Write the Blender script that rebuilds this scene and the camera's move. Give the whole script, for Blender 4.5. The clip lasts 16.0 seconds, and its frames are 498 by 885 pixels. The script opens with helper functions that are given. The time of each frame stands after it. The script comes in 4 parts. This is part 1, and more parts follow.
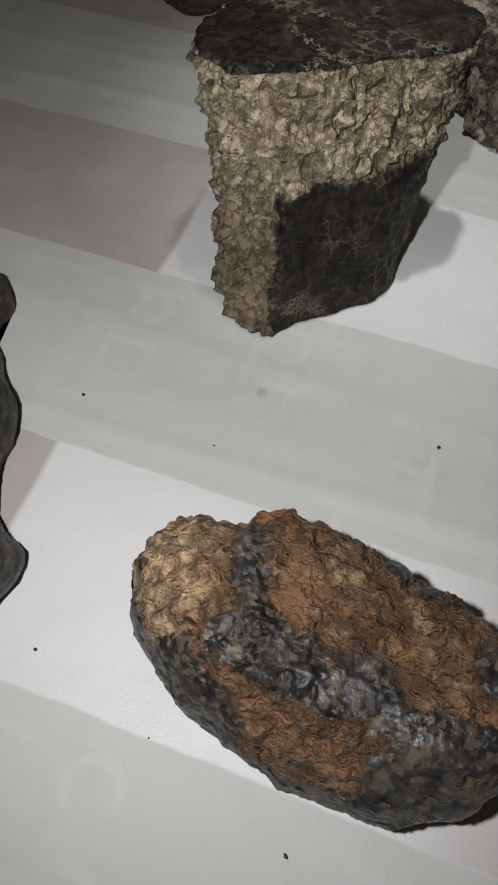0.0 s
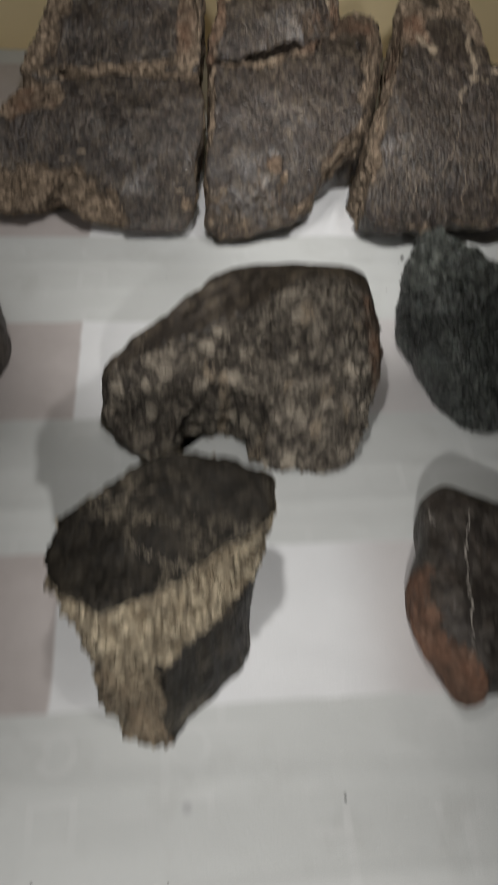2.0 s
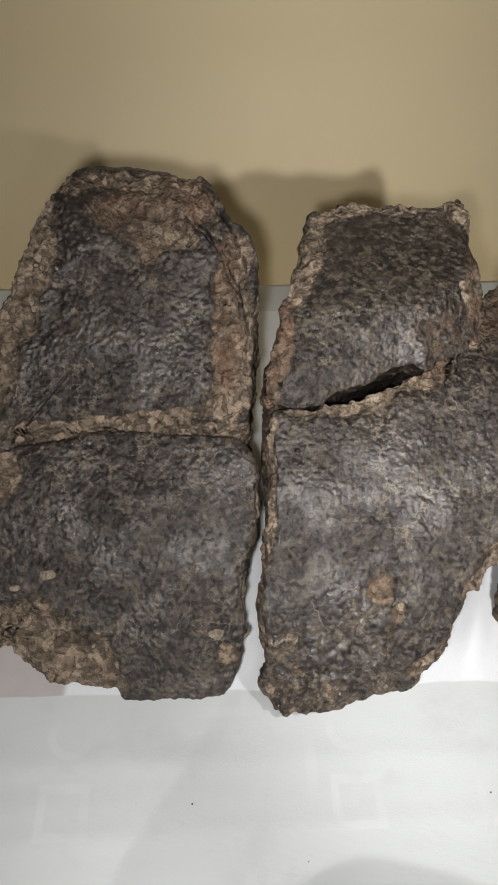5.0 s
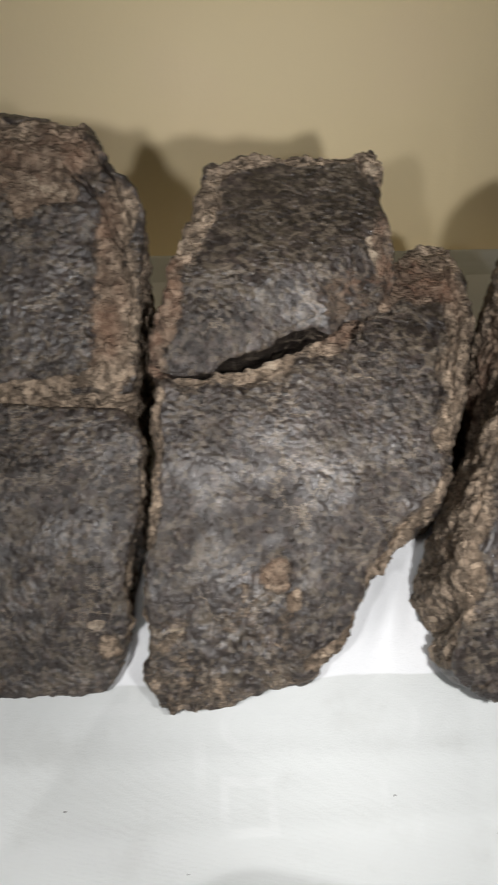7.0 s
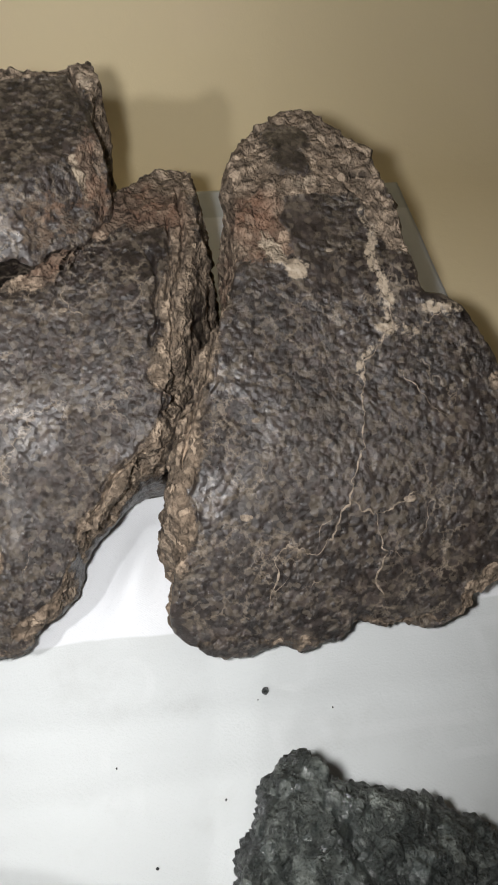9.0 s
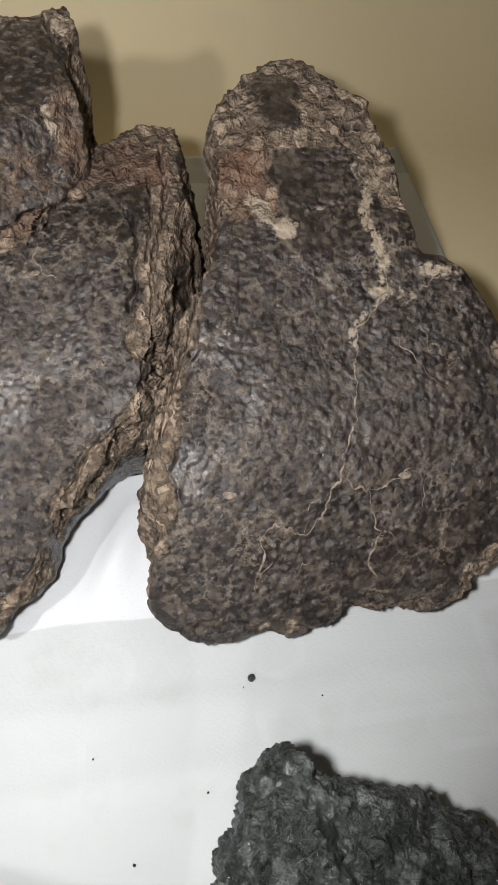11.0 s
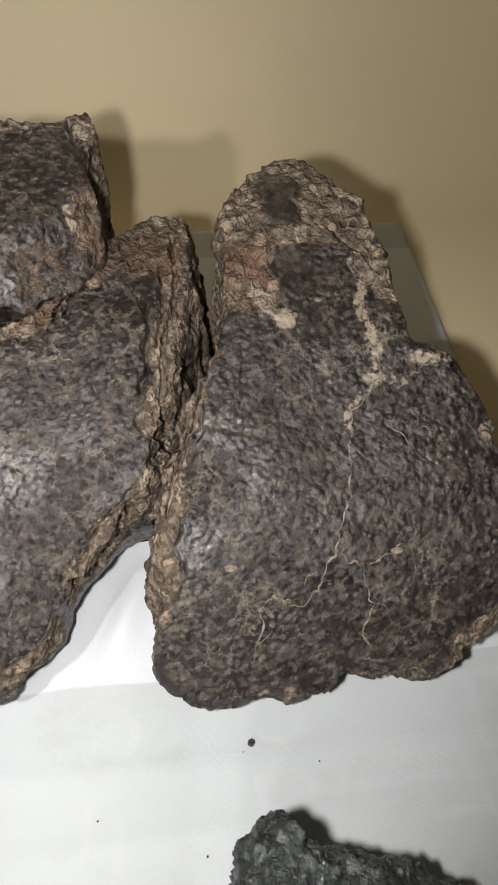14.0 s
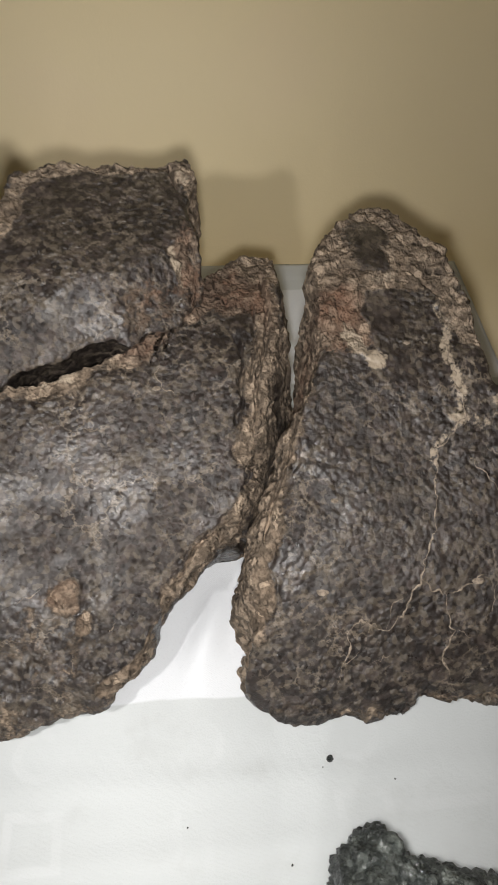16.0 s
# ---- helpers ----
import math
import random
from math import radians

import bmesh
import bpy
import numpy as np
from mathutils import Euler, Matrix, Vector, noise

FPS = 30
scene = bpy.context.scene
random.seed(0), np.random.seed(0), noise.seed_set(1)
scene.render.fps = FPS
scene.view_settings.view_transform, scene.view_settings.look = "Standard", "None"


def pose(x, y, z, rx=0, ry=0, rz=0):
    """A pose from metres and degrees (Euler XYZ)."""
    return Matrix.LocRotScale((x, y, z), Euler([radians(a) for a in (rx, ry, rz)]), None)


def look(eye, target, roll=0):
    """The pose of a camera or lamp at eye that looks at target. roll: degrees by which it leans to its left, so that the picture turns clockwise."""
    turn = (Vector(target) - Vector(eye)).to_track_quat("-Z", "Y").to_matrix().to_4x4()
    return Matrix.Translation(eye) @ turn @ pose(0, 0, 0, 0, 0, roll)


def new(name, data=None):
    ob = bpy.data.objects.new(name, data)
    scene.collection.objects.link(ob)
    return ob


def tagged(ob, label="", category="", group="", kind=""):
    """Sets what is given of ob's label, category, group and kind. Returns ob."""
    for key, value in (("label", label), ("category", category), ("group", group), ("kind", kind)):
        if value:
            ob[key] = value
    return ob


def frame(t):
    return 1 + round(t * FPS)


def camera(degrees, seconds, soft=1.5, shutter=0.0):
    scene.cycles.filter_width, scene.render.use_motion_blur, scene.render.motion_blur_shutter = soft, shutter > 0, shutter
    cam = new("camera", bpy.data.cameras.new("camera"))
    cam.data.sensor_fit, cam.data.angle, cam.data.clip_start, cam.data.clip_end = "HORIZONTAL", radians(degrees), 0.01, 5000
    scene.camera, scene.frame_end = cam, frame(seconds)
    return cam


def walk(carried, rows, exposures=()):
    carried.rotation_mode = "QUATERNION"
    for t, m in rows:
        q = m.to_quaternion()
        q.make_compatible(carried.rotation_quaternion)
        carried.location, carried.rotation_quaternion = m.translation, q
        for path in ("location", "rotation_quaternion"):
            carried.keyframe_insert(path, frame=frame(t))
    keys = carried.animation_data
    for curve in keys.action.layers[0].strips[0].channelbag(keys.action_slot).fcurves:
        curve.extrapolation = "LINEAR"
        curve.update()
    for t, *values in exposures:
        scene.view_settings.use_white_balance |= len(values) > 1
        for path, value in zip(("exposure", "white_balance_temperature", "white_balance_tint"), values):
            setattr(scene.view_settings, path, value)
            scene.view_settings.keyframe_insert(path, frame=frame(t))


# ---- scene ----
# The camera, carried over a cloth-covered table towards the stones at the wall.
cam = camera(37.5, 16.0, soft=1.8, shutter=0.4)
BASE = pose(-0.02226, -0.18165, 0.2721, -58.699, -0.399, 20.3)
ROWS = [
    (0.0, 0.0, 0.0, 0.0, 0.0, 0.0, -0.0),
    (0.5, -0.0062, 0.0003, 0.0058, -2.0, -0.14, 2.55),
    (1.0, -0.0387, -0.0401, 0.0107, -11.09, 0.02, 15.06),
    (1.5, -0.0438, -0.0554, 0.0511, -15.93, -0.77, 20.13),
    (2.0, -0.0158, -0.0565, 0.1764, -16.0, 2.0, 19.16),
    (2.5, 0.0544, -0.0204, 0.335, -15.08, 6.07, 19.33),
    (3.0, 0.1089, 0.056, 0.4202, -15.28, 7.02, 19.44),
    (3.5, 0.1344, 0.123, 0.4373, -15.85, 5.59, 20.01),
    (4.0, 0.1218, 0.1485, 0.4542, -14.83, 5.76, 19.67),
    (6.5, 0.147, 0.183, 0.4584, -10.68, 6.18, 18.79),
    (7.0, 0.1811, 0.1867, 0.4447, -12.85, 5.44, 19.42),
    (7.5, 0.2204, 0.1848, 0.43, -14.33, 4.81, 21.4),
    (8.0, 0.2471, 0.1872, 0.4168, -15.15, 4.24, 22.21),
    (8.5, 0.2614, 0.189, 0.4139, -16.37, 3.27, 22.49),
    (9.0, 0.2774, 0.1964, 0.397, -17.13, 2.06, 22.75),
    (11.5, 0.2899, 0.2164, 0.3945, -16.56, 0.78, 22.7),
    (12.0, 0.2863, 0.2218, 0.4, -16.03, 1.2, 22.94),
    (12.5, 0.2811, 0.2203, 0.4104, -16.52, 1.64, 22.48),
    (13.0, 0.292, 0.2109, 0.4051, -15.53, 3.27, 22.58),
    (13.5, 0.2959, 0.1993, 0.4026, -15.53, 4.25, 22.65),
    (14.0, 0.2921, 0.1921, 0.4014, -15.66, 4.53, 22.13),
    (14.5, 0.2854, 0.1932, 0.405, -15.38, 4.73, 21.2),
    (15.0, 0.2739, 0.1871, 0.4123, -15.54, 5.41, 20.86),
    (15.5, 0.2689, 0.1905, 0.4133, -15.03, 5.49, 20.72),
    (16.0, 0.2561, 0.1805, 0.418, -15.1, 6.07, 20.18),
]
EXPOSURES = [(0.0, -0.65, 6800, 10), (1.0, -0.65, 6800, 10), (1.6, -0.75, 6800, 10), (2.0, -0.65, 6900, 10), (2.6, 0.0, 7300, 12), (3.2, -0.1, 6700, 10), (6.5, -0.06, 6700, 10), (9.0, 0.0, 6600, 10), (14.0, 0.0, 6650, 10), (16.0, -0.06, 6750, 10)]
walk(cam, [(t, BASE @ pose(x, y, z, 90 + pitch, roll, yaw)) for t, x, y, z, yaw, pitch, roll in ROWS], EXPOSURES)

# ---- light: four small lamps added over the table for the camera's moving torch, and the dim room ----
world = bpy.data.worlds.new("room_light")
scene.world = world
world.use_nodes = True
world.node_tree.nodes["Background"].inputs["Color"].default_value = (1.0, 0.93, 0.85, 1)
world.node_tree.nodes["Background"].inputs["Strength"].default_value = 0.03


def torch_stand_in(eye, target, power, size, spread, blend, tall):
    data = bpy.data.lights.new("torch_stand_in", "SPOT")
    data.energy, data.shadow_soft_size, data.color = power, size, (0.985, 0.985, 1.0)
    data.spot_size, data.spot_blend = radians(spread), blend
    new("torch_stand_in", data).matrix_world = look(eye, target) @ Matrix.Diagonal((1.0, tall, 1.0, 1.0))


# fixed spots along the camera's path stand in for its carried torch
torch_stand_in((-0.085, 0.305, 0.365), (-0.14, 0.64, 0.12), 4.4, 0.010, 82, 1.0, 3.0)
torch_stand_in((0.06, 0.335, 0.315), (0.15, 0.64, 0.13), 4.7, 0.008, 94, 1.0, 2.6)
torch_stand_in((-0.085, 0.09, 0.45), (-0.02, 0.21, 0.0), 4.4, 0.009, 60, 1.0, 1.0)
torch_stand_in((-0.075, -0.19, 0.31), (-0.07, 0.0, 0.0), 5.4, 0.006, 105, 1.0, 1.0)


# ---- numbers: noise and plan helpers ----
def lattice(i, j, k, seed):
    h = (i * 374761393 + j * 668265263 + k * 2147483647 + seed * 974634777) & 0xFFFFFFFF
    h = ((h ^ (h >> 13)) * 1274126177) & 0xFFFFFFFF
    h = ((h ^ (h >> 15)) * 2246822519) & 0xFFFFFFFF
    return ((h ^ (h >> 16)) & 0xFFFFFF) / 0xFFFFFF * 2 - 1


def smooth_noise(p, seed=0):
    q = np.floor(p).astype(np.int64)
    f = p - q
    f = f * f * (3 - 2 * f)
    total = np.zeros(len(p))
    for a in (0, 1):
        for b in (0, 1):
            for c in (0, 1):
                w = np.abs(1 - a - f[:, 0]) * np.abs(1 - b - f[:, 1]) * np.abs(1 - c - f[:, 2])
                total += w * lattice(q[:, 0] + a, q[:, 1] + b, q[:, 2] + c, seed)
    return total


def fbm(p, freq, octaves=4, seed=0, gain=0.5):
    total, amp = np.zeros(len(p)), 1.0
    for n in range(octaves):
        total += amp * smooth_noise(p * freq * 2 ** n + 13.7 * n, seed + n)
        amp *= gain
    return total


def cells(p, freq, seed=0):
    """Distance to the nearest of scattered points: rounded grains."""
    s = p * freq
    q = np.floor(s).astype(np.int64)
    best = np.full(len(p), 9.0)
    for a in (-1, 0, 1):
        for b in (-1, 0, 1):
            for c in (-1, 0, 1):
                i, j, k = q[:, 0] + a, q[:, 1] + b, q[:, 2] + c
                x = i + 0.5 + 0.45 * lattice(i, j, k, seed)
                y = j + 0.5 + 0.45 * lattice(i, j, k, seed + 1)
                z = k + 0.5 + 0.45 * lattice(i, j, k, seed + 2)
                best = np.minimum(best, (x - s[:, 0]) ** 2 + (y - s[:, 1]) ** 2 + (z - s[:, 2]) ** 2)
    return np.sqrt(best)


def ramp(v, a, b):
    t = np.clip((v - a) / (b - a), 0, 1)
    return t * t * (3 - 2 * t)


def bend(p, amount):
    """The plan, with a wander that keeps marks from running straight."""
    q = p[:, :2].copy()
    for axis in (0, 1):
        q[:, axis] += amount * fbm(p, 55, 3, 301 + 20 * axis, 0.6) + 0.0007 * fbm(p, 260, 2, 401 + 20 * axis)
    return q


def near_line(p, line, width):
    """1 on a line given in centimetres of the plan, falling to 0 past its width."""
    pts = np.array(line, float) / 100
    p = bend(p, 0.0012 + 0.003 * min(width, 1.0))
    best = np.full(len(p), 9.0)
    for a, b in zip(pts[:-1], pts[1:]):
        d = b - a
        t = np.clip(((p[:, :2] - a) @ d) / (d @ d + 1e-12), 0, 1)
        best = np.minimum(best, np.linalg.norm(p[:, :2] - (a + t[:, None] * d), axis=1))
    return 1 - ramp(best, width / 100 * 0.3, width / 100 * 1.7)


def blob(p, x, y, r):
    p = bend(p, 0.0025)
    d = np.hypot(p[:, 0] - x / 100, p[:, 1] - y / 100)
    return 1 - ramp(d, r / 100 * 0.35, r / 100 * 1.45)


def closed_curve(points, count):
    """A smooth closed curve through points in centimetres, evenly divided, in metres."""
    p = np.array(points, float) / 100
    out = []
    for i in range(len(p)):
        a, b, c, d = p[i - 1], p[i], p[(i + 1) % len(p)], p[(i + 2) % len(p)]
        for t in np.linspace(0, 1, 24, endpoint=False):
            out.append(0.5 * (2 * b + (c - a) * t + (2 * a - 5 * b + 4 * c - d) * t * t + (3 * b - a - 3 * c + d) * t ** 3))
    out = np.array(out)
    if 0.5 * np.sum(out[:, 0] * np.roll(out[:, 1], -1) - out[:, 1] * np.roll(out[:, 0], -1)) < 0:
        out = out[::-1]
    loop = np.vstack([out, out[:1]])
    run = np.concatenate([[0], np.cumsum(np.linalg.norm(np.diff(loop, axis=0), axis=1))])
    at = np.linspace(0, run[-1], count, endpoint=False)
    return np.stack([np.interp(at, run, loop[:, 0]), np.interp(at, run, loop[:, 1])], 1)


def by_y(*pairs):
    """A height in metres that follows a profile along y, given in centimetres."""
    ys, zs = [a / 100 for a, b in pairs], [b / 100 for a, b in pairs]
    fine = np.arange(ys[0], ys[-1], 0.001)
    heights = np.interp(fine, ys, zs)
    pad = np.concatenate([np.full(30, heights[0]), heights, np.full(30, heights[-1])])
    for _ in range(3):
        pad = np.convolve(np.pad(pad, 9, "edge"), np.ones(19) / 19, "valid")
    soft = pad[30:-30]
    return lambda x, y: np.interp(y, fine, np.maximum(soft * 0.85 + heights * 0.15, 0.004))


# ---- materials ----
class Graph:
    """A short hand for node materials."""

    def __init__(self, name):
        self.mat = bpy.data.materials.new(name)
        self.mat.use_nodes = True
        self.tree = self.mat.node_tree
        self.bsdf = self.tree.nodes["Principled BSDF"]
        self.place = self.add("ShaderNodeTexCoord").outputs["Object"]

    def add(self, kind, **sockets):
        node = self.tree.nodes.new(kind)
        for key, value in sockets.items():
            self.put(node.inputs[key.replace("_", " ")], value)
        return node

    def put(self, socket, value):
        if isinstance(value, bpy.types.NodeSocket):
            self.tree.links.new(value, socket)
        else:
            socket.default_value = value

    def noise(self, scale, detail=4.0, rough=0.6, warp=0.0, place=None):
        n = self.add("ShaderNodeTexNoise", Scale=scale, Detail=detail, Roughness=rough, Distortion=warp)
        self.put(n.inputs["Vector"], place or self.place)
        return n.outputs["Fac"]

    def voronoi(self, scale, out="Distance", feature="F1", place=None):
        n = self.add("ShaderNodeTexVoronoi", Scale=scale)
        n.feature = feature
        self.put(n.inputs["Vector"], place or self.place)
        return n.outputs[out]

    def math(self, op, a, b=0.0, c=0.0):
        n = self.add("ShaderNodeMath")
        n.operation = op
        for socket, value in zip(n.inputs, (a, b, c)):
            self.put(socket, value)
        return n.outputs[0]

    def range(self, value, a, b, lo=0.0, hi=1.0):
        n = self.add("ShaderNodeMapRange")
        n.interpolation_type = "SMOOTHSTEP"
        for socket, v in zip(n.inputs, (value, a, b, lo, hi)):
            self.put(socket, v)
        return n.outputs[0]

    def mix(self, fac, a, b, mode="MIX"):
        n = self.add("ShaderNodeMix")
        n.data_type, n.blend_type = "RGBA", mode
        self.put(n.inputs[0], fac)
        for socket, v in ((n.inputs[6], a), (n.inputs[7], b)):
            self.put(socket, v if isinstance(v, bpy.types.NodeSocket) else (*v, 1.0))
        return n.outputs[2]

    def blend(self, fac, a, b):
        n = self.add("ShaderNodeMix")
        self.put(n.inputs[0], fac)
        self.put(n.inputs[2], a)
        self.put(n.inputs[3], b)
        return n.outputs[0]

    def mask(self, name):
        n = self.add("ShaderNodeAttribute")
        n.attribute_name = name
        return n.outputs["Fac"]

    def bump(self, height, distance, strength=1.0):
        n = self.add("ShaderNodeBump", Height=height, Distance=distance, Strength=strength)
        self.put(self.bsdf.inputs["Normal"], n.outputs[0])

    def set(self, **sockets):
        for key, value in sockets.items():
            socket = self.bsdf.inputs[key.replace("_", " ")]
            if isinstance(value, tuple) and len(value) == 3:
                value = (*value, 1.0)
            self.put(socket, value)
        return self.mat


def stone_material(name, skin, skin_b, core, core_b, rust, grain=330.0, pale=(0.42, 0.34, 0.25), skin_rough=0.36, relief=0.0013, cracks=0.3, fleck=0.25, core_relief=0.0022, core_rough=0.8, blotch=0.5, core_grain=260.0, skin_spec=0.55, craze=0.3):
    """Stone with a dark pebbled skin and a paler granular core where the masks say that it is broken."""
    g = Graph(name)
    wide, mid, fine = g.noise(17, 3), g.noise(95, 5, 0.65, 0.4), g.noise(420, 4, 0.7)
    pebble, speck = g.voronoi(grain), g.voronoi(grain * 1.9)
    tint = g.voronoi(grain * 0.8, "Color")
    grey = g.add("ShaderNodeRGBToBW", Color=tint).outputs[0]
    # skin
    col = g.mix(g.range(wide, 0.35, 0.68), skin, skin_b)
    col = g.mix(g.range(mid, 0.48, 0.75, 0, 0.55), col, tuple(c * 1.75 for c in skin_b))
    col = g.mix(g.range(mid, 0.25, 0.46, 0.6, 0), col, tuple(c * 0.5 for c in skin))
    col = g.mix(g.range(grey, 0.62, 0.8, 0, fleck), col, tuple(c * 3.2 for c in skin_b))
    dots = g.voronoi(grain * 1.25, "Color", place=g.place)
    dot_grey = g.add("ShaderNodeSeparateColor", Color=dots).outputs[1]
    col = g.mix(g.range(dot_grey, 0.74, 0.86, 0, fleck * 1.3), col, tuple(0.35 * c for c in pale))
    col = g.mix(g.range(dot_grey, 0.3, 0.1, 0, 0.45), col, tuple(c * 0.3 for c in skin))
    tan = g.math("MULTIPLY", g.range(g.noise(70, 5, 0.7, 0.5), 0.5, 0.68), g.range(g.noise(13, 2), 0.42, 0.62, 0.15, 0.75))
    col = g.mix(tan, col, tuple(0.28 * c for c in pale))
    bent = g.add("ShaderNodeVectorMath")
    bent.operation = "MULTIPLY_ADD"
    g.put(bent.inputs[0], g.add("ShaderNodeTexNoise", Scale=60.0, Detail=3.0).outputs["Color"])
    g.tree.links.new(g.place, bent.inputs[2])
    bent.inputs[1].default_value = (0.012, 0.012, 0.012)
    curl = g.add("ShaderNodeVectorMath")
    curl.operation = "MULTIPLY_ADD"
    g.put(curl.inputs[0], g.add("ShaderNodeTexNoise", Scale=110.0, Detail=2.0).outputs["Color"])
    g.tree.links.new(g.place, curl.inputs[2])
    curl.inputs[1].default_value = (0.004, 0.004, 0.004)
    web = g.voronoi(38.0, "Distance", "DISTANCE_TO_EDGE", bent.outputs[0])
    thin = g.range(web, 0.006, 0.03, 1, 0)
    thin = g.math("MULTIPLY", thin, g.range(g.noise(24, 2), 0.5, 0.62, 0, cracks))
    col = g.mix(thin, col, pale)
    lace = g.range(g.voronoi(115.0, "Distance", "DISTANCE_TO_EDGE", curl.outputs[0]), 0.015, 0.085, 1, 0)
    lace = g.math("MULTIPLY", lace, g.math("MULTIPLY", g.range(g.noise(15, 3), 0.44, 0.64, 0.05, craze), g.range(mid, 0.4, 0.6)))
    col = g.mix(lace, col, pale)
    # core
    rock = g.mix(g.range(mid, 0.32, 0.66), core, core_b)
    rock = g.mix(g.range(g.noise(48, 4, 0.6, 0.6), 0.5, 0.7, 0, 0.55), rock, tuple(c * 1.45 for c in core_b))
    crystal = g.voronoi(core_grain, place=curl.outputs[0])
    rock = g.mix(g.range(crystal, 0.36, 0.66, 0, 0.7), rock, tuple(c * 0.33 for c in core))
    rock = g.mix(g.range(grey, 0.66, 0.85, 0, 0.7), rock, tuple(min(1.0, 0.74 / core_b[0]) * c for c in [1.25 * c for c in core_b]) if core_b[0] > 0.5 else tuple(c * 1.5 for c in core_b))
    rock = g.mix(g.range(g.noise(62, 5, 0.7, 0.8), 0.3, blotch, 0.75, 0), rock, tuple(c * 0.3 for c in core))
    holes = g.range(g.voronoi(130), 0.12, 0.3, 0.75, 0)
    holes = g.math("MULTIPLY", holes, g.range(g.noise(35, 2), 0.44, 0.58))
    rock = g.mix(holes, rock, tuple(c * 0.16 for c in core))
    rusty = g.math("MULTIPLY", g.mask("rust"), g.range(g.noise(80, 4, 0.65, 0.4), 0.28, 0.5, 0.3, 0.85))
    rock = g.mix(rusty, rock, g.mix(g.range(g.noise(44, 4, 0.65, 0.5), 0.42, 0.6), tuple(c * 0.3 for c in rust), rust))
    # where which
    raw = g.math("MULTIPLY_ADD", g.math("SUBTRACT", g.noise(55, 4, 0.65, 0.5), 0.5), 1.5, g.mask("broken"))
    raw = g.math("MULTIPLY_ADD", g.math("SUBTRACT", fine, 0.5), 1.0, raw)
    open_face = g.range(raw, 0.4, 0.74)
    full = g.mix(open_face, col, rock)
    worn = g.math("MULTIPLY_ADD", g.math("SUBTRACT", fine, 0.5), 1.6, g.math("MULTIPLY", g.mask("vein"), 0.8))
    line = g.range(g.math("MULTIPLY_ADD", g.math("SUBTRACT", mid, 0.5), 1.6, worn), 0.5, 0.85, 0, 0.9)
    full = g.mix(line, full, pale)
    rough_here = g.range(g.noise(31, 3), 0.36, 0.62, 0.35, 1.1)
    flakes = g.voronoi(grain * 0.62, "Distance", "SMOOTH_F1")
    h_skin = g.math("ADD", g.math("MULTIPLY", g.math("SMOOTH_MIN", pebble, 0.55, 0.2), -0.8), g.math("MULTIPLY_ADD", flakes, -0.7, g.math("MULTIPLY", fine, 0.7)))
    h_skin = g.math("MULTIPLY", h_skin, rough_here)
    h_core = g.math("ADD", g.math("MULTIPLY_ADD", fine, 0.5, g.math("MULTIPLY", crystal, -0.9)), g.math("MULTIPLY_ADD", speck, -0.4, g.math("MULTIPLY", mid, 1.0)))
    h_core = g.math("MULTIPLY_ADD", holes, -0.8, h_core)
    height = g.blend(open_face, g.math("MULTIPLY", h_skin, relief), g.math("MULTIPLY", h_core, core_relief))
    g.bump(height, 1.0, 1.0)
    gloss = g.blend(open_face, g.range(fine, 0.3, 0.7, skin_rough - 0.08, skin_rough + 0.2), core_rough)
    return g.set(Base_Color=full, Roughness=gloss, Specular_IOR_Level=g.blend(open_face, skin_spec, 0.45))


